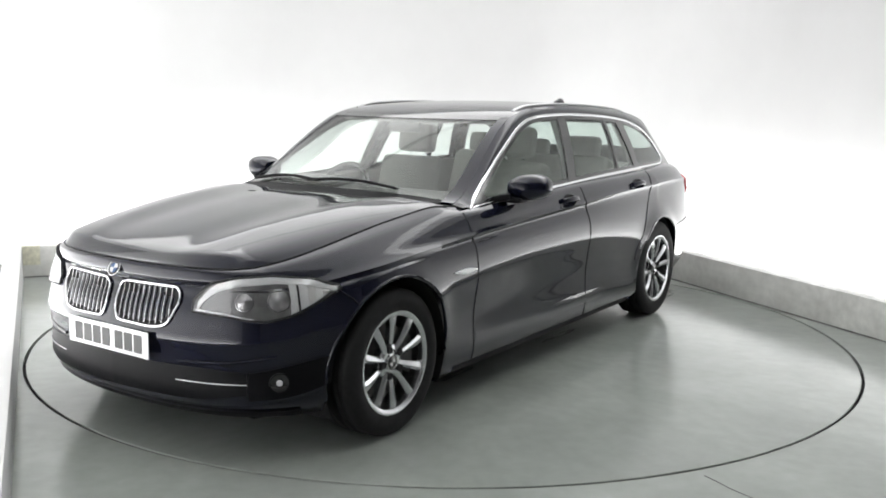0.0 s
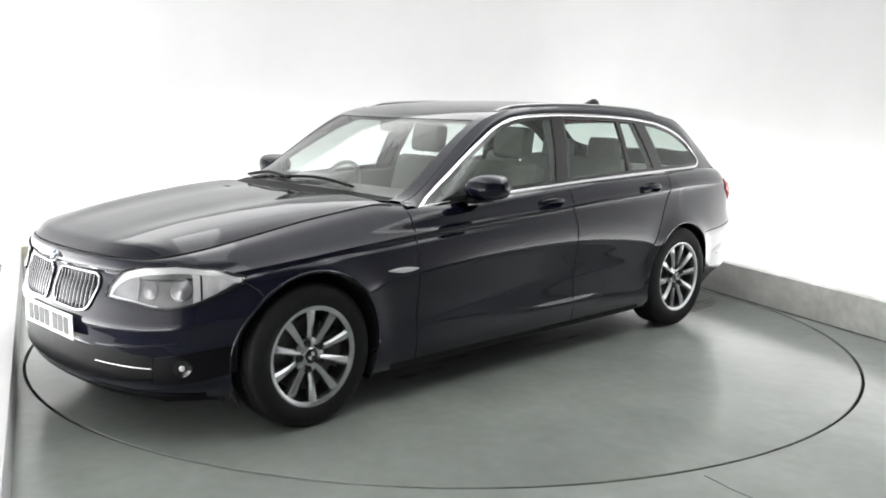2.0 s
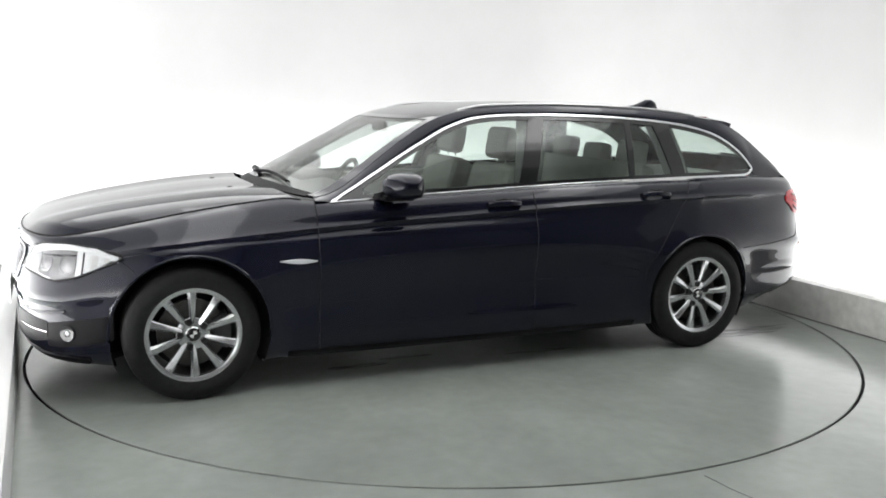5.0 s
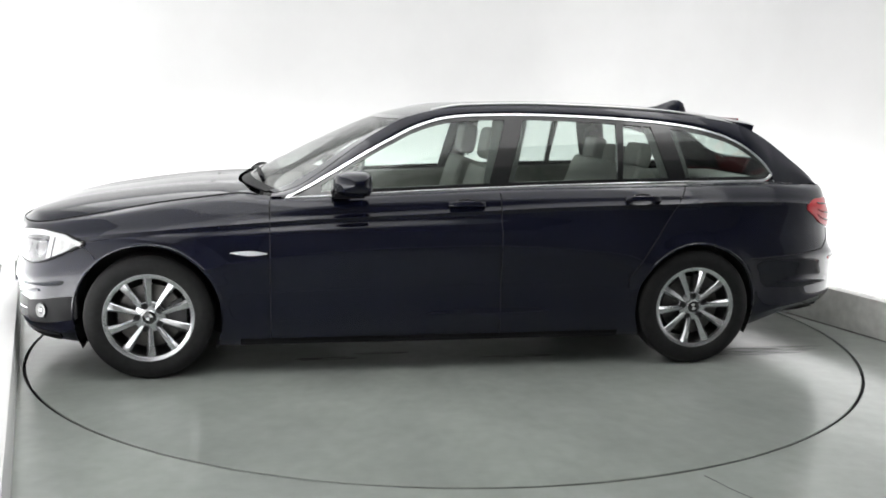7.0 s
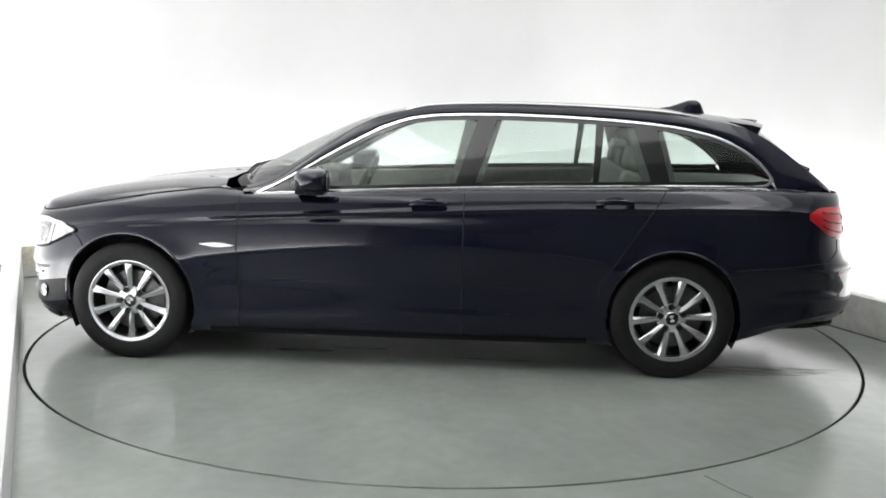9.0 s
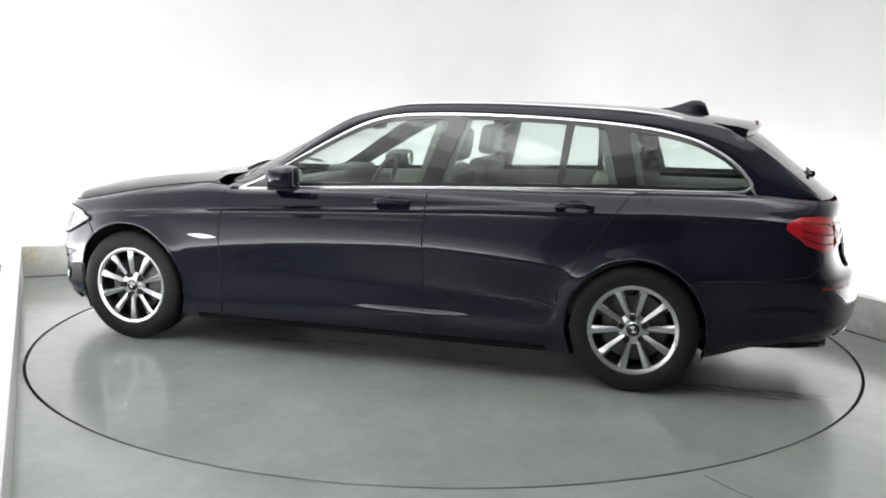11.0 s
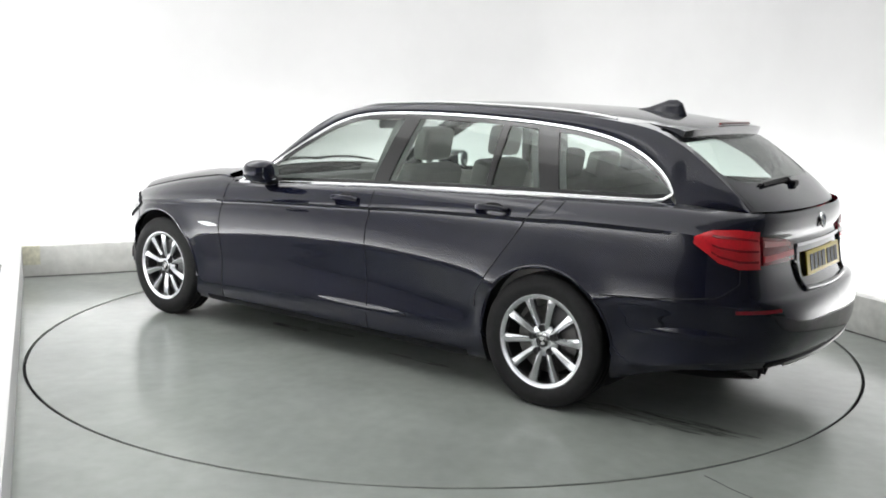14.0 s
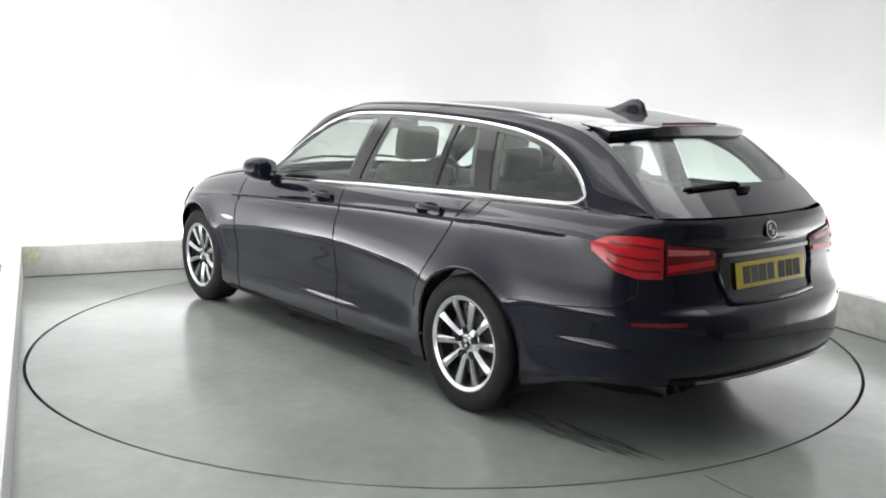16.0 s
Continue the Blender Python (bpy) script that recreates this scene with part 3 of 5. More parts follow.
def build_body():
    bump_row = rear_row(0.62)
    for m in (False, True):
        panel("front_bumper", 0.0, 5.0, car, 0, None, m)
        panel("front_fender", 5.0, 14.0, car, 0, None, m)
        panel("front_door", 14.0, 18.0, car, 0, None, m)
        panel("rear_door", 18.0, 21.0, car, 0, None, m)
        panel("rear_fender", 21.0, 28.0, car, 0, None, m)
        panel("rear_bumper", 28.0, 34.0, car, 0, bump_row, m)
        panel("tailgate_panel", 28.0, 34.0, car, bump_row, None, m)
    # dark panel gaps
    for s, lo, hi in ((14.0, 0.2, 0.94), (18.0, 0.2, 0.985), (21.0, 0.44, 1.0)):
        pts = []
        for k in range(30):
            z = lo + (hi - lo) * k / 29
            i = int(np.argmin(abs(SV - s)))
            c = PANEL[i]
            zz = np.maximum.accumulate(BODY[i, :, 2])
            pts.append(Vector((np.interp(z, zz, c[:, 0]), np.interp(z, zz, c[:, 1]) + 0.0005, z)))
        both_sides("panel_gap", tube(pts, 0.0032, sides=6), SEAM, car, "dark narrow gap between body panels")
    for chain in (((24.95, 0.60), (26.5, 0.612), (28.4, 0.64), (29.2, 0.70), (29.2, 0.76)), ((7.3, 0.70), (7.75, 0.66), (7.95, 0.63))):
        pts = []
        for (sa, za), (sb, zb) in zip(chain, chain[1:]):
            pts += [on_body(sa + (sb - sa) * k / 8, za + (zb - za) * k / 8, 0.0004)[0] for k in range(8)]
        both_sides("panel_gap", tube(pts, 0.0028, sides=6), SEAM, car, "dark narrow gap between body panels")
    # raised lips of the wheel arches, liners
    for cx, cz, r in ARCHES:
        pts = []
        for k in range(49):
            w = radians(-22 + 224 * k / 48)
            x, z = cx + r * math.cos(w), cz + r * math.sin(w)
            if z < 0.26:
                continue
            s = station_x(x)
            p, n = on_body(s, z, -0.004)
            p.x = x
            pts.append(p)
        pts[0].y -= 0.03
        pts[-1].y -= 0.03
        both_sides("arch_lip", tube(pts, 0.009, sides=8), PAINT, car)
        verts = []
        prof = [(r + 0.004, 0.0), (r + 0.012, -0.05), (r + 0.014, -0.33), (0.12, -0.34)]
        for k in range(41):
            w = radians(-28 + 236 * k / 40)
            x0 = cx + r * math.cos(w)
            y0 = float(np.interp(-x0, -np.array(OUT_X), OUT_Y)) - 0.03
            verts += [(cx + rr * math.cos(w), y0 + y, cz + rr * math.sin(w)) for rr, y in prof]
        both_sides("wheel_arch_liner", (verts, grid_faces(41, 4)), LINER, car, "dark felt wheel arch liner")
    # dark sill strip and underside
    both_sides("sill_trim", body_patch(12.8, 20.6, lambda u: 0.150, lambda u: 0.205, 0.002, 0.03, 40, 4), BLACK, car,
               "black plastic sill trim")
    verts = []
    xs = np.linspace(2.05, -2.4, 30)
    for x in xs:
        y = float(np.interp(-x, -np.array(OUT_X), OUT_Y)) - 0.15
        if min(abs(x - a[0]) for a in ARCHES) < 0.40:
            y = 0.52
        z = 0.17 if x > -1.7 else 0.25
        verts += [(x, -y, z), (x, 0, z), (x, y, z)]
    mesh_object("underside", verts, grid_faces(len(xs), 3), LINER, car, "black plastic underbody cover")


build_body()

# ---- greenhouse ----
# side line of the roof: foot of the windscreen pillar, roof edge, rear pillar
SIDE_X = [0.86, 0.74, 0.60, 0.46, 0.32, 0.19, 0.06, -0.08, -0.235, -0.55, -0.86, -1.18, -1.49, -1.70, -1.86, -2.00, -2.11, -2.20, -2.285, -2.35]
SIDE_Y = [0.745, 0.725, 0.70, 0.675, 0.65, 0.632, 0.618, 0.61, 0.605, 0.60, 0.597, 0.592, 0.585, 0.578, 0.572, 0.57, 0.575, 0.588, 0.598, 0.600]
SIDE_Z = [0.958, 0.985, 1.068, 1.168, 1.262, 1.335, 1.383, 1.410, 1.424, 1.432, 1.428, 1.416, 1.396, 1.371, 1.338, 1.272, 1.198, 1.128, 1.06, 0.997]
MID_X = [1.04, 0.92, 0.76, 0.60, 0.44, 0.30, 0.15, -0.02, -0.2, -0.53, -0.85, -1.18, -1.50, -1.74, -1.93, -2.06, -2.16, -2.255, -2.35, -2.45]
MID_Z = [0.978, 1.045, 1.128, 1.205, 1.278, 1.335, 1.383, 1.418, 1.438, 1.454, 1.455, 1.447, 1.430, 1.405, 1.370, 1.298, 1.218, 1.14, 1.068, 0.99]
NTOP = len(SIDE_X)
HEADER, TAIL_TOP = 5.6, 14.55


def top_point(t, v):
    """Point of the windscreen, roof and rear window shell: t along, v across, -1..1."""
    a = abs(v)
    xs, ys, zs, xm, zm = (float(np.interp(t, np.arange(241) / 240 * (NTOP - 1), c)) for c in TOP_DENSE)
    k = a ** 2.3
    lift = 0.0
    return Vector((xm + (xs - xm) * k, ys * v, zm + (zs - zm) * a ** 2.6 + lift))


_q = np.arange(241) / 240 * (NTOP - 1)
TOP_DENSE = [spline(np.arange(NTOP), np.array(c), _q) for c in (SIDE_X, SIDE_Y, SIDE_Z, MID_X, MID_Z)]


def top_shell(name, t0, t1, v0, v1, mat, parent, label="", ni=30, nj=28, thick=0.006, off=0.0, begin=None, end=None):
    """A piece of the top shell; begin and end, functions of v, bend its first and last edge."""
    front, back = [], []
    for i in range(ni):
        for j in range(nj):
            v = v0 + (v1 - v0) * j / (nj - 1)
            ta, tb = begin(v) if begin else t0, end(v) if end else t1
            t = ta + (tb - ta) * i / (ni - 1)
            p = top_point(t, v)
            e = 0.02
            n = (top_point(min(NTOP - 1, t + e), v) - top_point(max(0, t - e), v)).cross(
                top_point(t, min(1, v + e)) - top_point(t, max(-1, v - e)))
            n.normalize()
            if n.z < 0:
                n = -n
            front.append(p + n * off)
            back.append(p + n * (off - thick))
    return mesh_object(name, *sheet_shell(front, back, ni, nj), mat, parent, label)


def belt(x):
    return float(np.interp(-x, -np.array(TOP_X[13:]), TOP_Z[13:]))


# upper edge of the side windows, drawn by its bright trim
TRIM_TOP = soft_curve([0.79, 0.70, 0.54, 0.385, 0.23, 0.075, -0.08, -0.235, -0.54, -0.85, -1.16, -1.47, -1.70, -1.83, -1.935, -1.99, -2.015],
                      [0.935, 0.975, 1.064, 1.155, 1.240, 1.315, 1.360, 1.376, 1.383, 1.377, 1.362, 1.333, 1.285, 1.230, 1.158, 1.10, 1.062])
TRIM_LOW = soft_curve([0.79, 0.37, -0.24, -0.85, -1.46, -1.80, -1.92, -1.985, -2.015],
                      [0.933, 0.957, 0.984, 1.005, 1.018, 1.022, 1.024, 1.034, 1.058])
BELT_Y = soft_curve([0.9, 0.5, 0.0, -0.5, -1.0, -1.5, -2.0, -2.4], [0.805, 0.808, 0.80, 0.787, 0.774, 0.745, 0.695, 0.60])


def side_y(x, z):
    """How far the side glass stands out at length x and height z."""
    base = float(BELT_Y(x))
    zb = belt(x)
    xs = TOP_DENSE[0]
    k = int(np.argmin(abs(xs - x)))
    yt, zt = float(TOP_DENSE[1][k]), float(TOP_DENSE[2][k])
    u = min(1.0, max(0.0, (z - zb) / max(0.05, zt - zb)))
    return base + (yt - base) * (0.62 * u + 0.38 * u * u)


def side_strip(name, x0, x1, low, high, mat, parent, label="", ni=40, nj=8, off=0.0, thick=0.005):
    front, back = [], []
    for i in range(ni):
        x = x0 + (x1 - x0) * i / (ni - 1)
        lo, hi = low(x), high(x)
        for j in range(nj):
            z = lo + (hi - lo) * j / (nj - 1)
            y = side_y(x, z)
            front.append(Vector((x, y + off, z)))
            back.append(Vector((x, y + off - thick, z - 0.001)))
    return both_sides(name, sheet_shell(front, back, ni, nj), mat, parent, label)


def build_greenhouse():
    top_shell("windscreen", 0.35, HEADER, -0.93, 0.93, SCREEN, car, "clear slightly green windscreen", 26, 32, 0.005)
    for s in (-1, 1):
        top_shell("windscreen_pillar", 0.15, HEADER, s * 0.925, s * 1.0, PAINT, car, ni=26, nj=5, thick=0.015, off=0.002)
    top_shell("windscreen_seal", HEADER - 0.3, HEADER + 0.02, -0.93, 0.93, GLOSS_BLACK, car, "black band over the windscreen", 4, 30, 0.004, 0.002)
    top_shell("cowl", 0.0, 0.45, -0.93, 0.93, BLACK, car, "black plastic cowl below the windscreen", 4, 24, 0.01, 0.001)
    top_shell("roof", HEADER, 14.0, -1.0, 1.0, PAINT, car, ni=50, nj=36, thick=0.01)
    top_shell("headliner", HEADER + 0.2, 13.6, -0.95, 0.95, HEADLINER, car, "pale cloth roof lining", 14, 10, 0.01, -0.04)
    sill = lambda v: 17.45 - 0.9 * abs(v / 0.955) ** 10
    top_shell("rear_window", 14.2, 17.95, -0.955, 0.955, WINDOW, car, "tinted rear window of the tailgate", 20, 36, 0.005, end=sill)
    for s in (-1, 1):
        top_shell("rear_window_edge", 14.2, 16.0, s * 0.94, s * 0.956, GLOSS_BLACK, car, "black printed edge of the rear window", 16, 4, 0.004, 0.001,
                  end=lambda v: sill(v) - 0.02)
    for s in (-1, 1):
        top_shell("rear_pillar", 14.0, 19.0, s * 0.952, s * 1.0, PAINT, car, ni=26, nj=8, thick=0.012, off=0.0015)
    top_shell("tailgate_shoulder", 17.9, 19.0, -0.955, 0.955, PAINT, car, ni=14, nj=36, thick=0.012, off=0.002, begin=lambda v: sill(v) - 0.04)

    # body colour between window trim and roof edge
    xs = np.concatenate([np.linspace(0.86, 0.79, 4)[:-1], np.linspace(0.79, -2.015, 110), np.linspace(-2.015, -2.35, 16)[1:]])
    front = []
    nj = 7
    for x in xs:
        top = np.array([float(np.interp(-x, -TOP_DENSE[0], TOP_DENSE[a])) for a in (1, 2)])
        lo = float(TRIM_TOP(x)) if -2.015 <= x <= 0.79 else belt(x)
        for j in range(nj):
            u = j / (nj - 1)
            z = lo + (top[1] - lo) * u
            y = side_y(x, lo) * (1 - u) + top[0] * u + 0.012 * math.sin(math.pi * u)
            if j == nj - 1:
                y, z = top
            front.append(Vector((x, y, z)))
    for ob in both_sides("roof_side", (front, grid_faces(len(xs), nj)), PAINT, car):
        flip_out(ob)
    # rounded tail end of the window line: panel behind the trim
    xs = np.linspace(-1.80, -2.35, 20)
    front = []
    for x in xs:
        lo = belt(x)
        hi = float(TRIM_LOW(x)) if x > -2.015 else belt(x)
        for j in range(3):
            z = lo + (hi - lo) * j / 2
            front.append(Vector((x, side_y(x, z) + 0.001, z)))
    both_sides("pillar_foot", (front, grid_faces(20, 3)), PAINT, car)

    tl, th = (lambda x: float(TRIM_LOW(x))), (lambda x: float(TRIM_TOP(x)))
    side_strip("front_door_window", 0.60, -0.40, tl, th, WINDOW, car, "clear tinted front door glass", 40, 10)
    side_strip("mirror_sail", 0.78, 0.60, tl, th, GLOSS_BLACK, car, "gloss black corner panel by the mirror", 8, 4)
    side_strip("rear_door_window", -0.40, -1.44, tl, th, WINDOW, car, "clear tinted rear door glass", 40, 10)
    side_strip("quarter_window", -1.44, -2.013, tl, th, WINDOW, car, "rounded rear quarter window", 40, 10)

    def slanted(name, x_low0, x_low1, x_high0, x_high1, mat, off, label=""):
        rows = 14
        front, back = [], []
        for i in range(rows):
            u = i / (rows - 1)
            for j in range(4):
                v = j / 3
                xl, xh = x_low0 + (x_low1 - x_low0) * v, x_high0 + (x_high1 - x_high0) * v
                x = xl + (xh - xl) * u
                lo, hi = tl(x), th(x)
                z = lo + (hi - lo) * u
                y = side_y(x, z)
                front.append(Vector((x, y + off, z)))
                back.append(Vector((x, y - 0.02, z)))
        both_sides(name, sheet_shell(front, back, rows, 4), mat, car, label)
    slanted("door_pillar", -0.30, -0.405, -0.425, -0.53, GLOSS_BLACK, 0.003, "gloss black pillar between the doors")
    slanted("window_divider", -1.045, -1.075, -1.065, -1.11, GLOSS_BLACK, 0.003, "black divider bar of the rear door window")
    slanted("rear_door_pillar", -1.365, -1.465, -1.265, -1.385, GLOSS_BLACK, 0.003, "gloss black pillar behind the rear door")
    for name, q in (("inner_door_pillar", (-0.27, -0.44, -0.36, -0.56)), ("inner_rear_pillar", (-1.32, -1.50, -1.22, -1.42))):
        slanted(name, *q, DASH, -0.012, "dark inner pillar lining")
    # black surrounds inside the bright trim
    for fn, sign in ((th, -1), (tl, 1)):
        xs = np.linspace(0.62, -2.0, 70)
        front, back = [], []
        for x in xs:
            for j in range(3):
                span = max(0.0, th(x) - tl(x))
                z = fn(x) + sign * min(0.028, span * 0.3) * j / 2
                y = side_y(x, z)
                front.append(Vector((x, y + 0.002, z)))
                back.append(Vector((x, y - 0.012, z)))
        both_sides("window_rubber", sheet_shell(front, back, len(xs), 3), GLOSS_BLACK, car, "black window surround")
    # bright trim round all side windows
    loop = [(x, th(x)) for x in np.linspace(0.775, -2.013, 90)] + [(x, tl(x)) for x in np.linspace(-2.013, 0.79, 90)]
    pts, nor = [], []
    for x, z in loop:
        y = side_y(x, z)
        e = 0.01
        n = Vector((0, 1, -(side_y(x, z + e) - side_y(x, z - e)) / (2 * e)))
        n = Vector((0, 1, 0.42)) if n.z < 0.01 else n
        n.normalize()
        pts.append(Vector((x, y + 0.003, z)))
        nor.append(n)
    both_sides("window_trim", tube(pts, 0.01, True, 10, (nor, 0.017, 0.012)), CHROME, car, "satin bright metal window trim")


def build_hood():
    """Hood between its front lip, the fender tops and the cowl."""
    top = np.stack([TOP_X, TOP_Y, TOP_Z], -1)
    nu, nv = 46, 25
    edge = spline(np.arange(NST), top, np.linspace(0, 5, nv))
    side = spline(np.arange(NST), top, np.linspace(5, 13.6, nu))
    mid_z = soft_curve([2.225, 2.19, 2.13, 2.04, 1.92, 1.75, 1.5, 1.25, 1.05, 0.9], [0.79, 0.815, 0.84, 0.867, 0.893, 0.922, 0.955, 0.978, 0.985, 0.985])
    rear = [np.array([1.06 - 0.10 * (j / (nv - 1)) ** 2.2, side[-1][1] * j / (nv - 1), 0]) for j in range(nv)]
    rear[-1] = side[-1].copy()
    verts = []
    for sgn in (1, -1):
        for i in range(nu):
            u = i / (nu - 1)
            mid = edge[0] * (1 - u) + np.array([1.06, 0, 0.98]) * u
            for j in range(nv):
                v = j / (nv - 1)
                p = ((1 - u) * edge[j] + u * rear[j] + (1 - v) * mid + v * side[i]
                     - ((1 - u) * (1 - v) * edge[0] + u * (1 - v) * rear[0] + (1 - u) * v * edge[-1] + u * v * rear[-1]))
                x, y = p[0], p[1]
                zm = float(mid_z(x))
                zs = float(np.interp(-x, -top[:14, 0], top[:14, 2]))
                ys = max(0.05, side[i][1])
                a = min(1.0, abs(y) / ys)
                crown = zm + (zs - zm) * (0.2 * a ** 2 + 0.8 * a ** 8)
                # long raised folds running from the nose to the cowl
                ridge = (a - 0.70 + 0.16 * (1 - u)) / 0.12
                fold = 0.010 * math.exp(-abs(ridge) ** (1.3 if ridge > 0 else 1.8)) * min(1, u * 3) * (1 - 0.3 * u)
                valley = -0.004 * math.exp(-((a - 0.36) / 0.14) ** 2) * min(1, u * 3)
                z = crown + fold + valley
                k = min(1.0, u / 0.05)
                z = edge[j][2] * (1 - k) + z * k
                if j == nv - 1:
                    z = side[i][2]
                verts.append((x, sgn * y, z + 0.002))
    faces = grid_faces(nu, nv) + [f[::-1] for f in grid_faces(nu, nv, nu * nv)]
    ob = mesh_object("hood", verts, faces, PAINT, car, "dark navy hood with raised folds", sharp=50)
    flip_out(ob)
    pts = [Vector(p) + Vector((0.002, 0, 0.0)) for p in edge] + [Vector(p) for p in side[1:]]
    both_sides("hood_gap", tube([p + Vector((0, 0, 0.0015)) for p in pts], 0.0032, sides=6), SEAM, car, "dark narrow gap round the hood")


build_greenhouse()
build_hood()


# ---- front end ----
def rounded_loop(corners, radius=0.03, steps=6):
    """Closed loop in two dimensions with rounded corners."""
    out = []
    n = len(corners)
    for i in range(n):
        p, a, b = (Vector((*corners[k % n], 0)) for k in (i, i - 1, i + 1))
        da, db = (a - p), (b - p)
        r = min(radius, da.length * 0.45, db.length * 0.45)
        p0, p1 = p + da.normalized() * r, p + db.normalized() * r
        for k in range(steps + 1):
            u = k / steps
            q = p0 * (1 - u) ** 2 + p * 2 * u * (1 - u) + p1 * u * u
            out.append((q.x, q.y))
    return out


def loop_on_front(loop, off):
    return [on_body(station_front(y), z, off)[0] for y, z in loop]


def fill_loop(front, depth_vec):
    """A shell whose face is a fan over a closed loop."""
    n = len(front)
    mid = sum(front, Vector()) / n
    verts = list(front) + [p + depth_vec for p in front] + [mid, mid + depth_vec]
    faces = []
    for i in range(n):
        j = (i + 1) % n
        faces += [(i, j, 2 * n), (n + j, n + i, 2 * n + 1), (j, i, n + i, n + j)]
    return verts, faces


def build_front():
    loop = rounded_loop([(0.033, 0.705), (0.365, 0.708), (0.378, 0.655), (0.325, 0.556), (0.25, 0.543), (0.05, 0.549), (0.030, 0.60)], 0.07)
    pts = loop_on_front(loop, 0.006)
    backing = loop_on_front(loop, 0.0025)
    for sgn in (1, -1):
        q = pts if sgn > 0 else flip(pts)
        grille = mesh_object("kidney_grille", *fill_loop([Vector(p) for p in (backing if sgn > 0 else flip(backing))], Vector((-0.02, 0, 0))),
                             SEAM, car, "black grille with bright frame and upright bars")
        mesh_object("frame", *tube(q, 0.0058, True, 8), GRILLE_FRAME, grille, "bright chrome frame")
        for k in range(10):
            y = 0.062 + k * 0.030
            hi = float(np.interp(y, [0.035, 0.33, 0.385], [0.70, 0.708, 0.672])) - 0.006
            lo = float(np.interp(y, [0.03, 0.05, 0.27, 0.335, 0.385], [0.58, 0.550, 0.549, 0.562, 0.655])) + 0.006
            bar = [on_body(station_front(y), lo + (hi - lo) * i / 6, 0.006)[0] for i in range(7)]
            bar = bar if sgn > 0 else flip(bar)
            mesh_object("bar", *tube(bar, 0.0032, sides=6), BAR, grille)
    # round badge on the lip of the hood
    p, n = on_body(0.0, 0.752, 0.005)
    n.y = p.y = 0
    n = (n + Vector((0, 0, 0.55))).normalized()
    badge("hood_badge", Matrix.Translation(p) @ n.to_track_quat("Z", "Y").to_matrix().to_4x4(), 0.034)
    # headlamps
    lo = lambda u: float(np.interp(u, [0, 0.22, 0.34, 0.46, 0.62, 0.8, 1], [0.622, 0.611, 0.597, 0.592, 0.610, 0.652, 0.702]))
    hi = lambda u: float(np.interp(u, [0, 0.06, 0.14, 0.3, 0.55, 0.8, 1], [0.664, 0.712, 0.738, 0.757, 0.762, 0.745, 0.712]))
    s0, s1 = station_front(0.44), station_x(1.80)
    for sgn in (1, -1):
        mir = (lambda vf: vf) if sgn > 0 else (lambda vf: mirrored(*vf))
        lamp = mesh_object("headlight", *mir(body_patch(s0, s1, lo, hi, 0.0015, 0.012, 30, 9)), LAMP_GREY, car,
                           "clear swept-back headlight with bright reflectors")
        mesh_object("lens", *mir(body_patch(s0, s1, lo, hi, 0.0135, -0.0122, 30, 9, 0.004)), CLEAR, lamp, "clear lens")
        band_lo = lambda u: hi(u) - 0.032 * (1 - 0.3 * u)
        mesh_object("light_bar", *mir(body_patch(s0 + 0.15, s1 - 0.15, band_lo, lambda u: hi(u) - 0.003, 0.0095, 0.004, 26, 4)), LAMP_SILVER, lamp,
                    "bright eyebrow strip")
        mesh_object("lower_strip", *mir(body_patch(s0 + 0.1, s0 + 1.8, lambda u: lo(u * 0.42) + 0.002, lambda u: lo(u * 0.42) + 0.012, 0.006, 0.004, 16, 3)),
                    LAMP_SILVER, lamp)
        mesh_object("indicator_reflector", *mir(body_patch(s1 - 1.75, s1 - 0.25, lambda u: lo(0.6 + 0.37 * u) + 0.008,
                            lambda u: hi(0.6 + 0.37 * u) - 0.026, 0.006, 0.004, 16, 5)), LAMP_SILVER, lamp)
        # fluted outer reflector, dark divider and grey inner panel
        at = lambda u: s0 + (s1 - s0) * u
        for k in range(5):
            ua, ub = 0.70 + 0.054 * k, 0.753 + 0.054 * k
            mesh_object("flute", *mir(body_patch(at(ua), at(ub), lambda u: lo(ua + (ub - ua) * u) + 0.012, lambda u: hi(ua + (ub - ua) * u) - 0.030,
                        0.0072, 0.003, 4, 4, 0.004)), WHITE if k % 2 else LAMP_SILVER, lamp)
        mesh_object("divider", *mir(body_patch(at(0.678), at(0.692), lambda u: lo(0.68) + 0.004, lambda u: hi(0.68) - 0.028, 0.0075, 0.004, 4, 6)), SEAM, lamp)
        mesh_object("inner_panel", *mir(body_patch(at(0.05), at(0.24), lambda u: lo(0.05 + 0.19 * u) + 0.014, lambda u: hi(0.05 + 0.19 * u) - 0.030,
                    0.0062, 0.003, 8, 4)), LAMP_DARK, lamp)
        edge = [on_body(s0 + (s1 - s0) * k / 29, lo(k / 29), 0.0055)[0] for k in range(30)] + [
            on_body(s0 + (s1 - s0) * k / 29, hi(k / 29), 0.0055)[0] for k in range(29, -1, -1)]
        edge = edge if sgn > 0 else flip(edge)
        mesh_object("seal", *tube(edge, 0.0058, True, 6), SEAM, lamp, "black seal round the headlight")
        for u, r in ((0.32, 0.034), (0.55, 0.042)):
            s = s0 + (s1 - s0) * u
            z = (lo(u) + hi(u)) / 2 - 0.012
            p, n = on_body(s, z, 0.004)
            if sgn < 0:
                p, n = flip([p])[0], flip([n])[0]
            rot = n.to_track_quat("Y", "Z").to_matrix().to_4x4()
            v, f = lathe([(r * 1.10, -0.004), (r * 1.10, 0.004), (r * 1.02, 0.005), (r * 0.97, 0.002)], 28)
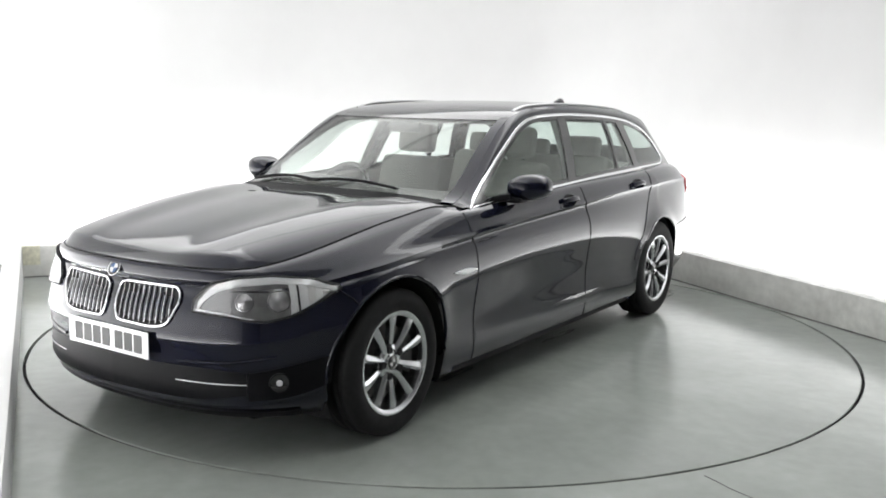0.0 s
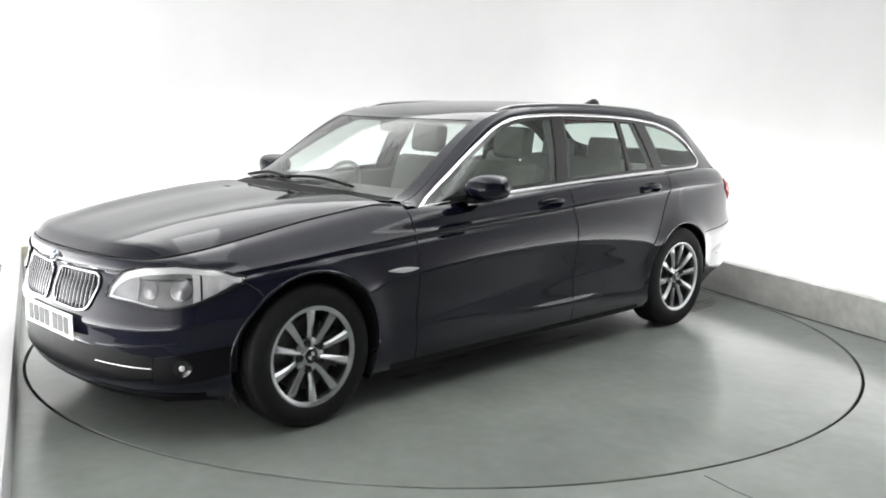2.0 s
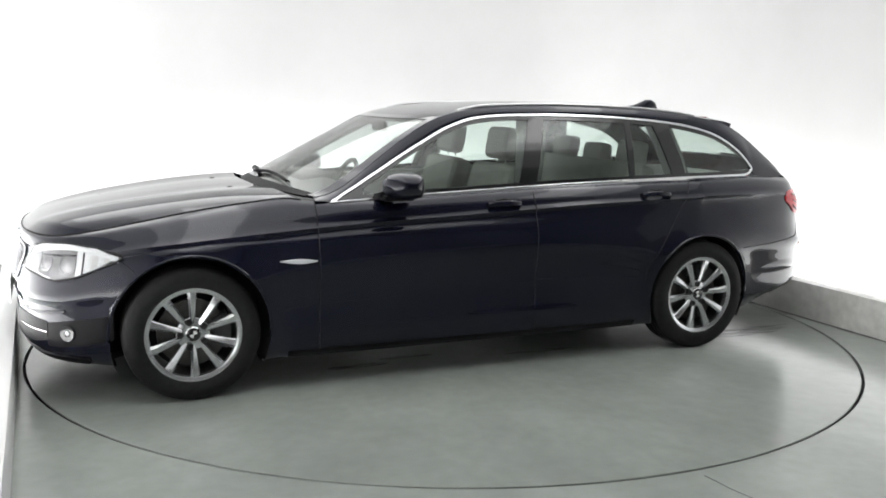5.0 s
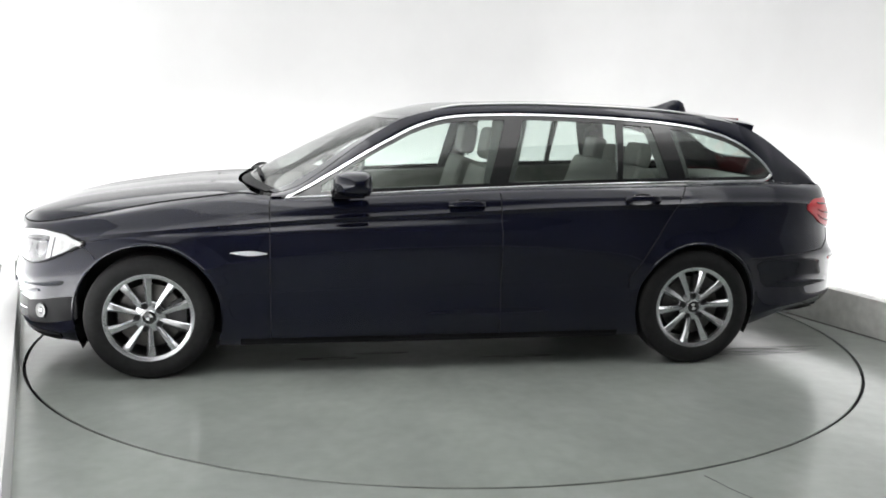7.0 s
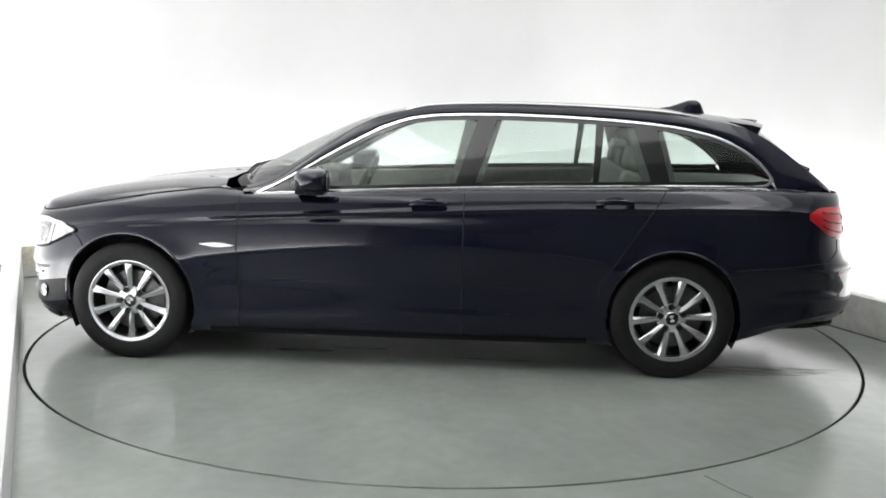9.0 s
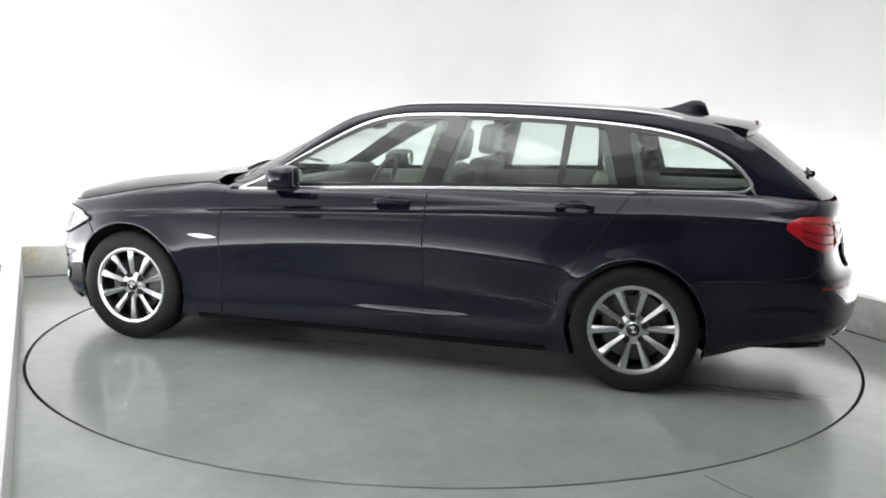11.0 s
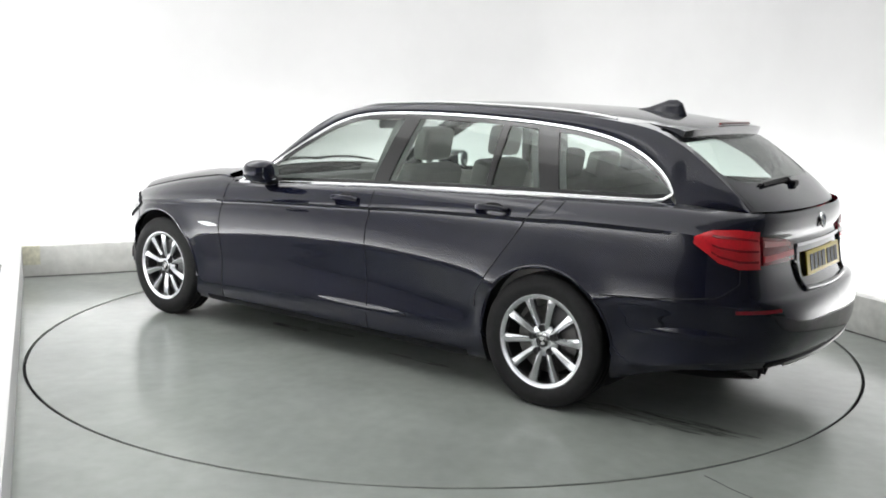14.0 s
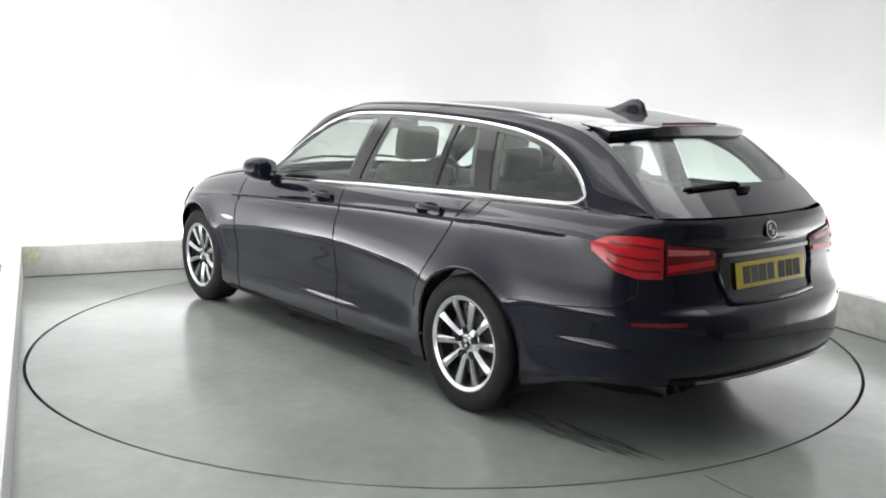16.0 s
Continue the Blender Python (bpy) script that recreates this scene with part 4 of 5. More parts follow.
            mesh_object("ring", [Matrix.Translation(p) @ rot @ Vector(q) for q in v], f, BAR, lamp)
            v, f = lathe([(r * 0.9, 0.001), (r * 0.75, 0.004), (r * 0.4, 0.007), (0.0005, 0.008)], 28)
            mesh_object("projector", [Matrix.Translation(p) @ rot @ Vector(q) for q in v], f, LAMP_DARK, lamp)
            v, f = lathe([(r * 0.55, 0.005), (r * 0.40, 0.0085), (0.0005, 0.0105)], 20)
            mesh_object("bulb_lens", [Matrix.Translation(p) @ rot @ Vector(q) for q in v], f, LAMP_DARK, lamp)
    # raised crease of the bumper under the headlamps
    crease = [on_body(station_front(y), float(np.interp(y, [0.37, 0.60, 0.74], [0.416, 0.428, 0.452])), 0.001)[0] for y in np.linspace(0.37, 0.74, 24)]
    for sgn in (1, -1):
        mesh_object("bumper_crease", *tube(crease if sgn > 0 else flip(crease), 0.007, sides=10), PAINT, car)
    # lower intake, its bright strip and the splitter
    mouth_lo = lambda u: float(np.interp(u, [0, 0.7, 1], [0.262, 0.27, 0.30]))
    mouth_hi = lambda u: float(np.interp(u, [0, 0.7, 1], [0.395, 0.40, 0.39]))
    both_sides("lower_intake", body_patch(0.0, station_front(0.65), mouth_lo, mouth_hi, 0.003, 0.02, 24, 6), BLACK, car,
               "black lower air intake")
    both_sides("intake_strip", body_patch(station_front(0.36), station_front(0.65), lambda u: 0.338, lambda u: 0.344, 0.008, 0.004, 24, 3), BAR, car,
               "thin bright strip across the intake")
    both_sides("front_lip", body_patch(0.0, station_front(0.80), lambda u: 0.197, lambda u: 0.225, 0.008, 0.02, 26, 4), BLACK, car,
               "black plastic front lip")
    a, b = station_front(0.655), station_front(0.845)
    flo = lambda u: 0.275 + 0.045 * u * u
    fhi = lambda u: 0.385 + 0.055 * u
    for sgn in (1, -1):
        mir = (lambda vf: vf) if sgn > 0 else (lambda vf: mirrored(*vf))
        fog = mesh_object("fog_light", *mir(body_patch(a, b, flo, fhi, 0.004, 0.02, 14, 6)), BLACK, car,
                          "round fog light in a black corner pocket")
        p, n = on_body(station_front(0.745), 0.345, 0.006)
        if sgn < 0:
            p, n = flip([p])[0], flip([n])[0]
        rot = n.to_track_quat("Y", "Z").to_matrix().to_4x4()
        v, f = lathe([(0.041, -0.004), (0.041, 0.004), (0.037, 0.005)], 24)
        mesh_object("bezel", [Matrix.Translation(p) @ rot @ Vector(q) for q in v], f, BLACK, fog)
        v, f = lathe([(0.037, 0.004), (0.026, 0.0015), (0.017, 0.001)], 24)
        mesh_object("reflector", [Matrix.Translation(p) @ rot @ Vector(q) for q in v], f, GLOSS_BLACK, fog)
        v, f = lathe([(0.013, 0.001), (0.009, 0.005), (0.0005, 0.006)], 20)
        mesh_object("bulb_lens", [Matrix.Translation(p) @ rot @ Vector(q) for q in v], f, LAMP_SILVER, fog)
    number_plate("front_number_plate", Matrix.Translation((2.292, 0, 0.468)) @ Matrix.Rotation(radians(90), 4, "Z"), PLATE_W,
                 "white front number plate with dark bars")


def badge(name, m, r):
    """Round emblem as plain shapes: dark ring, bright rim, four quarters."""
    v, f = lathe([(0.0005, 0.002), (r, 0.0015), (r, -0.004), (0.0005, -0.004)], 32)
    turn = Matrix.Rotation(radians(90), 4, "X")
    disc = mesh_object(name, [m @ turn @ Vector(q) for q in v], f, GLOSS_BLACK, car, "round emblem with blue and white quarters")
    v, f = lathe([(r * 1.06, -0.004), (r * 1.06, 0.003), (r * 0.96, 0.0035), (r * 0.95, 0.0)], 32)
    mesh_object("rim_ring", [m @ turn @ Vector(q) for q in v], f, CHROME, disc)
    for k in range(4):
        vs = [Vector((0, 0.0032, 0))]
        for i in range(9):
            w = radians(90 * k + 90 * i / 8)
            vs.append(Vector((r * 0.66 * math.cos(w), 0.0032, r * 0.66 * math.sin(w))))
        mesh_object("quarter", [m @ turn @ q for q in vs], [(0, i, i + 1) for i in range(1, 9)], WHITE if k % 2 else BLUE, disc)
    return disc


def number_plate(name, m, mat, label):
    """Plate facing -Y of m; its characters are plain bars."""
    ob = part(name, box_bm(0.52, 0.006, 0.111, Matrix.Identity(4), 0.002), mat, car, label)
    ob.matrix_basis = m
    x = -0.215
    for k, w in enumerate((0.05, 0.05, 0.05, 0.05, 0.0, 0.05, 0.05, 0.05)):
        if w:
            bar = part("bar", box_bm(w, 0.003, 0.075, Matrix.Translation((x + w / 2, -0.0035, 0))), INK, ob)
            x += w + 0.011
        else:
            x += 0.022
    return ob


# ---- rear end ----
def build_rear():
    side_s, split, inner = station_x(-2.19), station_rear(0.66), station_rear(0.38)
    lo = lambda u: float(np.interp(u, [0, 0.3, 0.6, 1], [0.868, 0.79, 0.762, 0.758]))
    hi = lambda u: float(np.interp(u, [0, 0.2, 0.6, 1], [0.897, 0.925, 0.928, 0.918]))
    for sgn in (1, -1):
        mir = (lambda vf: vf) if sgn > 0 else (lambda vf: mirrored(*vf))
        lamp = mesh_object("tail_light", *mir(body_patch(side_s, split - 0.06, lo, hi, 0.008, 0.02, 24, 8, 0.006)), RED, car,
                           "red wrap-around tail light with darker bands")
        for off in (0.20, 0.48, 0.76):
            l2 = lambda u: lo(0.2 + 0.75 * u) + (hi(0.2 + 0.75 * u) - lo(0.2 + 0.75 * u)) * (off - 0.03)
            h2 = lambda u: lo(0.2 + 0.75 * u) + (hi(0.2 + 0.75 * u) - lo(0.2 + 0.75 * u)) * (off + 0.03)
            d = split - side_s
            mesh_object("light_band", *mir(body_patch(side_s + 0.2 * d, split - 0.2, l2, h2, 0.0155, 0.004, 18, 3)), RED_DARK, lamp)
        glo = lambda u: 0.772 + 0.006 * u ** 4
        ghi = lambda u: 0.897 - 0.024 * u - 0.02 * u ** 6
        gate = mesh_object("tailgate_light", *mir(body_patch(split + 0.06, inner, glo, ghi, 0.010, 0.02, 14, 6, 0.004)), RED_DARK, car,
                           "red tail light section on the tailgate with pale band")
        mesh_object("reversing_light", *mir(body_patch(split + 0.12, inner - 0.25, lambda u: 0.850 - 0.008 * u, lambda u: 0.878 - 0.018 * u, 0.0155, 0.004, 12, 3)),
                    PINK, gate, "pale reversing light")
        mesh_object("light_band", *mir(body_patch(split + 0.1, inner - 0.08, lambda u: 0.785 + 0.015 * u, lambda u: 0.812 + 0.01 * u, 0.0155, 0.004, 12, 3)),
                    RED, gate)
        mesh_object("bumper_reflector", *mir(body_patch(station_rear(0.77), station_rear(0.58), lambda u: 0.572, lambda u: 0.588, 0.004, 0.01, 16, 3)),
                    RED_DARK, car, "narrow dark red bumper reflector")
        mesh_object("bumper_flare", *mir(body_patch(station_x(-1.93), station_x(-2.42), lambda u: 0.40 + 0.03 * u, lambda u: 0.47 + 0.03 * math.sin(math.pi * u), -0.003, 0.012, 28, 12, 0.011)), PAINT, car)
    # number plate recess with trim
    both_sides("plate_recess", body_patch(station_rear(0.36), 34.0, lambda u: 0.645 - 0.0 * u, lambda u: 0.825, 0.002, 0.01, 14, 6), GLOSS_BLACK, car,
               "dark number plate recess")
    loop = [(station_rear(y), z) for y, z in ((0.36, 0.83), (0.37, 0.76), (0.32, 0.64), (0.15, 0.632), (0.0, 0.63))]
    pts = []
    for k in range(40):
        u = k / 39 * 4
        i = min(3, int(u))
        s = loop[i][0] + (loop[i + 1][0] - loop[i][0]) * (u - i)
        z = loop[i][1] + (loop[i + 1][1] - loop[i][1]) * (u - i)
        pts.append(on_body(s, z, 0.004)[0])
    both_sides("recess_edge", tube(pts, 0.012, sides=8), PAINT, car)
    both_sides("plate_bar", body_patch(station_rear(0.34), 34.0, lambda u: 0.828, lambda u: 0.842, 0.012, 0.01, 16, 4), BAR, car,
               "bright bar over the rear number plate")
    number_plate("rear_number_plate", Matrix.Translation((-2.503, 0, 0.745)) @ Matrix.Rotation(radians(-90), 4, "Z") @ Matrix.Rotation(radians(-9), 4, "X"), PLATE_Y,
                 "yellow rear number plate with dark bars")
    p, n = on_body(33.99, 0.93, 0.004)
    badge("tailgate_badge", Matrix.Translation((p.x - 0.004, 0, 0.925)) @ Matrix.Rotation(radians(-78), 4, "Y"), 0.037)
    # bumper trim, tow strip and exhausts
    both_sides("bumper_strip", body_patch(station_rear(0.62), 34.0, lambda u: 0.30, lambda u: 0.345, 0.006, 0.01, 24, 3), BLACK, car,
               "black lower bumper trim")
    # bright metal strip imitates the light reflected along the bumper's lower lip
    both_sides("lip_reflection", body_patch(station_rear(0.50), 34.0, lambda u: 0.318, lambda u: 0.332, 0.012, 0.01, 24, 3), RAIL, car,
               "bright strip along the foot of the bumper")
    for y in (0.56, 0.475):
        v, f = lathe([(0.028, 0.14), (0.034, -0.06), (0.030, -0.062), (0.027, 0.0), (0.026, 0.12)], 24)
        m = Matrix.Translation((-2.36, y, 0.285)) @ Matrix.Rotation(radians(-90), 4, "Z") 
        mesh_object("tailpipe", [m @ Vector(q) for q in v], f, DARK_METAL, car, "round dark steel tailpipe")
    # spoiler over the rear window
    front, back = [], []
    nj = 30
    prof = [(13.55, 0.0, 0.002), (13.95, 0.0, 0.008), (14.2, -0.035, 0.014), (14.35, -0.072, 0.010)]
    for j in range(nj):
        v = -0.88 + 1.76 * j / (nj - 1)
        fade = 1 - abs(v) ** 6 * 0.6
        base = [top_point(t, v) + Vector((dx * fade, 0, dz)) for t, dx, dz in prof]
        front += base
        back += [p + Vector((0.02, 0, -0.022 - 0.012 * k)) for k, p in enumerate(base)]
    mesh_object("roof_spoiler", *sheet_shell(front, back, nj, 4), PAINT, car, "dark roof spoiler over the rear window")
    tip = [top_point(14.28, v) + Vector((-0.062, 0, 0.018)) for v in np.linspace(-0.35, 0.35, 16)]
    mesh_object("brake_light", *tube(tip, 0.006, sides=8), RED_DARK, car, "narrow red high brake light")
    # rear wiper
    a, b, c = top_point(17.75, 0.0), top_point(17.45, 0.05), top_point(17.6, 0.58)
    up = Vector((-0.013, 0, 0.009))
    wiper = mesh_object("rear_wiper", *tube([a + up * 0.3, b + up, (b + c) / 2 + up * 1.2, c + up * 0.8], 0.009, sides=8), BLACK, car, "black rear wiper at rest")
    mesh_object("blade", *tube([top_point(17.55, v) + up * 0.5 for v in np.linspace(0.02, 0.62, 10)], 0.006, sides=6), BLACK, wiper)
    hub = part("pivot", box_bm(0.05, 0.06, 0.03, Matrix.Translation(a + up * 0.4), 0.01), BLACK, wiper)


# ---- flank and roof details ----
def build_details():
    for sgn in (1, -1):
        mir = (lambda vf: vf) if sgn > 0 else (lambda vf: mirrored(*vf))
        # door handles with the dark dish behind
        for x0, x1, z in ((-0.07, -0.27, 0.905), (-1.06, -1.26, 0.932)):
            m = Matrix.Translation(((x0 + x1) / 2, on_body(station_x((x0 + x1) / 2), z)[0].y - 0.004, z))
            v, f = lathe([(0.0005, 0.001), (0.03, 0.002), (0.042, 0.006), (0.046, -0.01)], 28)
            dish = [m @ Vector((q[0] * 1.5, q[1], q[2] * 0.75)) for q in v]
            handle = mesh_object("door_handle", *mir((dish, f)), SEAM, car, "body-coloured door handle in a dark dish")
            pts, nor = [], []
            for k in range(15):
                u = k / 14
                x = x0 + (x1 - x0) * u
                zz = z + 0.004 + 0.008 * math.sin(math.pi * u)
                p = on_body(station_x(x), z)[0]
                pts.append(Vector((x, p.y + 0.006 + 0.026 * math.sin(math.pi * u) ** 0.6, zz)))
                nor.append(Vector((0, 1, 0.3)).normalized())
            mesh_object("grip", *mir(tube(pts, 0.01, False, 10, (nor, 0.028, 0.018))), PAINT, handle)
            mesh_object("grip_strip", *mir(tube([q + Vector((0, 0.008, -0.006)) for q in pts[2:-2]], 0.0022, sides=6)), BAR, handle)
        # shallow swelling low on the doors
        mesh_object("door_flare", *mir(body_patch(station_x(0.14), station_x(-0.74), lambda u: 0.265, lambda u: 0.355, -0.002, 0.012, 40, 12, 0.0065)), PAINT, car)
        # indicator strip behind the front wheel
        rep = mesh_object("side_repeater", *mir(body_patch(station_x(1.075), station_x(0.875), lambda u: 0.664 - 0.012 * math.sin(math.pi * u) - 0.006 * u,
                          lambda u: 0.667 + 0.010 * math.sin(math.pi * u) - 0.004 * u, 0.006, 0.01, 14, 4, 0.003)), LAMP_SILVER, car, "bright side indicator strip")
        # mirrors
        rows, cols = 12, 18
        verts = []
        for i in range(rows):
            u = i / (rows - 1)
            y = 0.86 + 0.20 * u
            k = math.sin(math.pi * (0.10 + 0.893 * u)) ** 0.4
            cx, cz = 0.455 - 0.03 * u, 1.022 + 0.008 * u
            rx, rz = 0.105 * k * (1 - 0.15 * u), 0.068 * k
            for j in range(cols):
                w = 2 * math.pi * j / cols
                c, s = math.cos(w), math.sin(w)
                ex = math.copysign(abs(c) ** (0.75 if c > 0 else 0.35), c)
                ez = math.copysign(abs(s) ** 0.75, s)
                verts.append(Vector((cx + rx * ex, y, cz + rz * ez)))
        faces = [(i * cols + j, i * cols + (j + 1) % cols, (i + 1) * cols + (j + 1) % cols, (i + 1) * cols + j)
                 for i in range(rows - 1) for j in range(cols)] + [tuple(range(cols)), tuple(range((rows - 1) * cols, rows * cols))]
        mirror = mesh_object("door_mirror", *mir((verts, faces)), PAINT, car, "dark navy door mirror")
        m = Matrix.Translation((0.352, 0.945, 1.026))
        glass_v = [m @ Vector((0.0, 0.062 * math.copysign(abs(math.cos(w)) ** 0.6, math.cos(w)), 0.044 * math.copysign(abs(math.sin(w)) ** 0.6, math.sin(w))))
                   for w in [2 * math.pi * k / 24 for k in range(24)]]
        mesh_object("mirror_glass", *mir(fill_loop(glass_v, Vector((0.006, 0, 0)))), CHROME, mirror, "mirror glass")
        stalk = box_bm(0.10, 0.12, 0.035, Matrix.Translation((0.50, 0.835, 0.968)) @ Matrix.Rotation(radians(12), 4, "X"), 0.012)
        base = box_bm(0.16, 0.09, 0.03, Matrix.Translation((0.46, 0.90, 0.962)), 0.012, 2, stalk)
        for vtx in base.verts:
            vtx.co.y *= sgn
        part("mirror_foot", base, BLACK, mirror, "black mirror foot")
        # roof rails
        pts = [top_point(t, 0.93) + Vector((0, 0, -0.001 + 0.009 * min(1, 6 * k / 40, 6 * (1 - k / 40)))) for k, t in enumerate(np.linspace(6.6, 12.7, 41))]
        nor = [Vector((0, 0.35, 1)).normalized()] * 41
        mesh_object("roof_rail", *mir(tube(pts, 0.012, False, 10, (nor, 0.019, 0.014))), RAIL, car, "slim satin aluminium roof rail")
    # wipers in front of the windscreen
    for k, (v0, v1, t) in enumerate(((0.62, -0.12, 0.62), (-0.02, -0.74, 0.62))):
        pts = [top_point(t + 0.22 * math.sin(math.pi * u), v0 + (v1 - v0) * u) + Vector((0.012, 0, 0.016)) for u in np.linspace(0, 1, 14)]
        w = mesh_object("wiper", *tube(pts, 0.008, sides=8), BLACK, car, "black windscreen wiper at rest")
        mesh_object("blade", *tube([p + Vector((-0.015, 0, -0.004)) for p in pts], 0.005, sides=6), BLACK, w)
    # washer jets
    for y in (0.28, -0.28):
        part("washer_jet", box_bm(0.03, 0.045, 0.012, Matrix.Translation((1.19, y, 0.973)), 0.004), BLACK, car)
    # aerial fin
    verts = []
    prof = [(-1.50, 0.008, 0.0), (-1.56, 0.024, 0.016), (-1.62, 0.030, 0.044), (-1.67, 0.032, 0.067), (-1.715, 0.030, 0.072), (-1.745, 0.025, 0.057), (-1.77, 0.016, 0.0)]
    for x, w, hgt in prof:
        z0 = top_point(float(np.interp(-x, -np.array(MID_X), np.arange(NTOP))), 0.0).z - 0.004
        for j in range(9):
            a = math.pi * j / 8
            verts.append((x, w * math.cos(a) * (1 if j in (0, 8) else 0.75), z0 + (hgt + 0.006) * math.sin(a) ** 0.7))
    mesh_object("roof_aerial", verts, grid_faces(len(prof), 9), PAINT, car, "small shark fin roof aerial")


build_front()
build_rear()
build_details()


# ---- wheels ----
def build_wheel():
    """A wheel with its outer side at +Y, centre at the origin."""
    wheel = new("wheel")
    tagged(wheel, "ten-spoke silver alloy wheel with black tyre")
    R, r = 0.327, 0.226
    prof = [(r - 0.006, 0.088), (r + 0.006, 0.098), (r + 0.018, 0.103), (r + 0.04, 0.109), (r + 0.062, 0.107), (R - 0.016, 0.098),
            (R - 0.006, 0.090), (R - 0.001, 0.078), (R, 0.05), (R - 0.004, 0.047), (R - 0.004, 0.041), (R, 0.038), (R, 0.006),
            (R - 0.005, 0.003), (R - 0.005, -0.003), (R, -0.006), (R, -0.038), (R - 0.004, -0.041), (R, -0.05), (R - 0.002, -0.08),
            (R - 0.02, -0.1), (r + 0.03, -0.105), (r, -0.09)]
    v, f = lathe(prof, 72)
    mesh_object("tyre", v, f, RUBBER, wheel, "black rubber tyre", sharp=60)
    # the shade inside the rim is put into the barrel's dark colour
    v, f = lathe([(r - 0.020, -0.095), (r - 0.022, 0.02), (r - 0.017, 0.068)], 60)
    mesh_object("barrel", v, f, DARK_METAL, wheel, "inner barrel of the rim, coloured dark for its shade")
    rim_prof = [(r - 0.0175, 0.066), (r - 0.018, 0.075), (r - 0.018, 0.092), (r - 0.004, 0.101), (r + 0.004, 0.101),
                (r + 0.007, 0.094), (r - 0.004, 0.086)]
    v, f = lathe(rim_prof, 72)
    mesh_object("rim", v, f, ALLOY, wheel, "silver alloy rim", sharp=50)
    # ten spokes, each with a ridge off its middle, narrow at the hub and wider at the rim
    for k in range(10):
        w = 2 * math.pi * k / 10 + math.pi / 2
        sections = ((0.055, 0.0135, 0.072), (0.085, 0.0140, 0.079), (0.13, 0.0165, 0.086), (0.17, 0.0195, 0.090), (0.195, 0.0220, 0.091),
                (0.212, 0.0260, 0.089))
        lean = 0.35 if k % 2 else -0.35
        verts = []
        for rad, half, y in sections:
            for off, yy in ((-half, y - 0.034), (-half, y - 0.007), (-half + 0.004, y - 0.003), ((lean - 0.12) * half, y + 0.0045),
                            ((lean + 0.12) * half, y + 0.0045), (half - 0.004, y - 0.003), (half, y - 0.007), (half, y - 0.034)):
                verts.append((rad * math.cos(w) - off * math.sin(w), yy, rad * math.sin(w) + off * math.cos(w)))
        faces = [(i * 8 + j, i * 8 + (j + 1) % 8, (i + 1) * 8 + (j + 1) % 8, (i + 1) * 8 + j) for i in range(5) for j in range(8)]
        mesh_object("spoke", verts, faces, ALLOY, wheel, sharp=18)
    v, f = lathe([(0.0005, 0.072), (0.045, 0.073), (0.070, 0.071), (0.080, 0.064), (0.083, 0.03)], 40)
    hub = mesh_object("hub", v, f, ALLOY, wheel)
    v, f = lathe([(0.0005, 0.0815), (0.026, 0.081), (0.031, 0.078), (0.032, 0.07)], 32)
    mesh_object("centre_cap", v, f, GLOSS_BLACK, hub, "dark round centre cap")
    v, f = lathe([(0.0315, 0.076), (0.0335, 0.081), (0.036, 0.079), (0.037, 0.072)], 32)
    mesh_object("cap_ring", v, f, CHROME, hub)
    for k in range(4):
        if k % 2:
            vs = [(0, 0.0822, 0)] + [(0.018 * math.cos(radians(90 * k + 15 * i)), 0.0822, 0.018 * math.sin(radians(90 * k + 15 * i))) for i in range(7)]
            mesh_object("quarter", vs, [(0, i, i + 1) for i in range(1, 7)], WHITE, hub)
    for k in range(5):
        w = 2 * math.pi * k / 5
        v, f = lathe([(0.0160, 0.066), (0.0160, 0.0855), (0.0148, 0.0860), (0.012, 0.0840), (0.0005, 0.0830)], 16)
        mesh_object("bolt_hole", [(q[0] + 0.062 * math.cos(w), q[1], q[2] + 0.062 * math.sin(w)) for q in v], f, SEAM, hub)
    v, f = lathe([(0.06, 0.03), (0.165, 0.03), (0.165, 0.008), (0.06, 0.008)], 48)
    mesh_object("brake_disc", v, f, STEEL, wheel, "grey steel brake disc")
    verts = []
    for i in range(9):
        w = radians(150 + 60 * i / 8)
        for rr, y in ((0.10, -0.01), (0.10, 0.052), (0.185, 0.052), (0.19, -0.01)):
            verts.append((rr * math.cos(w), y, rr * math.sin(w)))
    mesh_object("brake_caliper", verts, grid_faces(9, 4) + [(0, 1, 2, 3), (32, 33, 34, 35)], DARK_METAL, wheel, "dark brake caliper")
    v, f = lathe([(0.0005, -0.06), (r - 0.03, -0.06)], 40)
    mesh_object("back_plate", v, f, LINER, wheel)
    return wheel


def place_wheels():
    first = build_wheel()
    first.parent = car
    y = 0.79
    spots = [(WHEEL_X, y, 0, 1), (-WHEEL_X, y + 0.018, 0, 59), (WHEEL_X, -y, 180, 20), (-WHEEL_X, -y - 0.018, 180, 33)]
    for k, (x, yy, turn, roll) in enumerate(spots):
        m = Matrix.Translation((x, yy, WHEEL_Z)) @ Matrix.Rotation(radians(turn), 4, "Z") @ Matrix.Rotation(radians(roll), 4, "Y")
        if k == 0:
            first.matrix_basis = m
        else:
            copy_thing(first, m)


place_wheels()


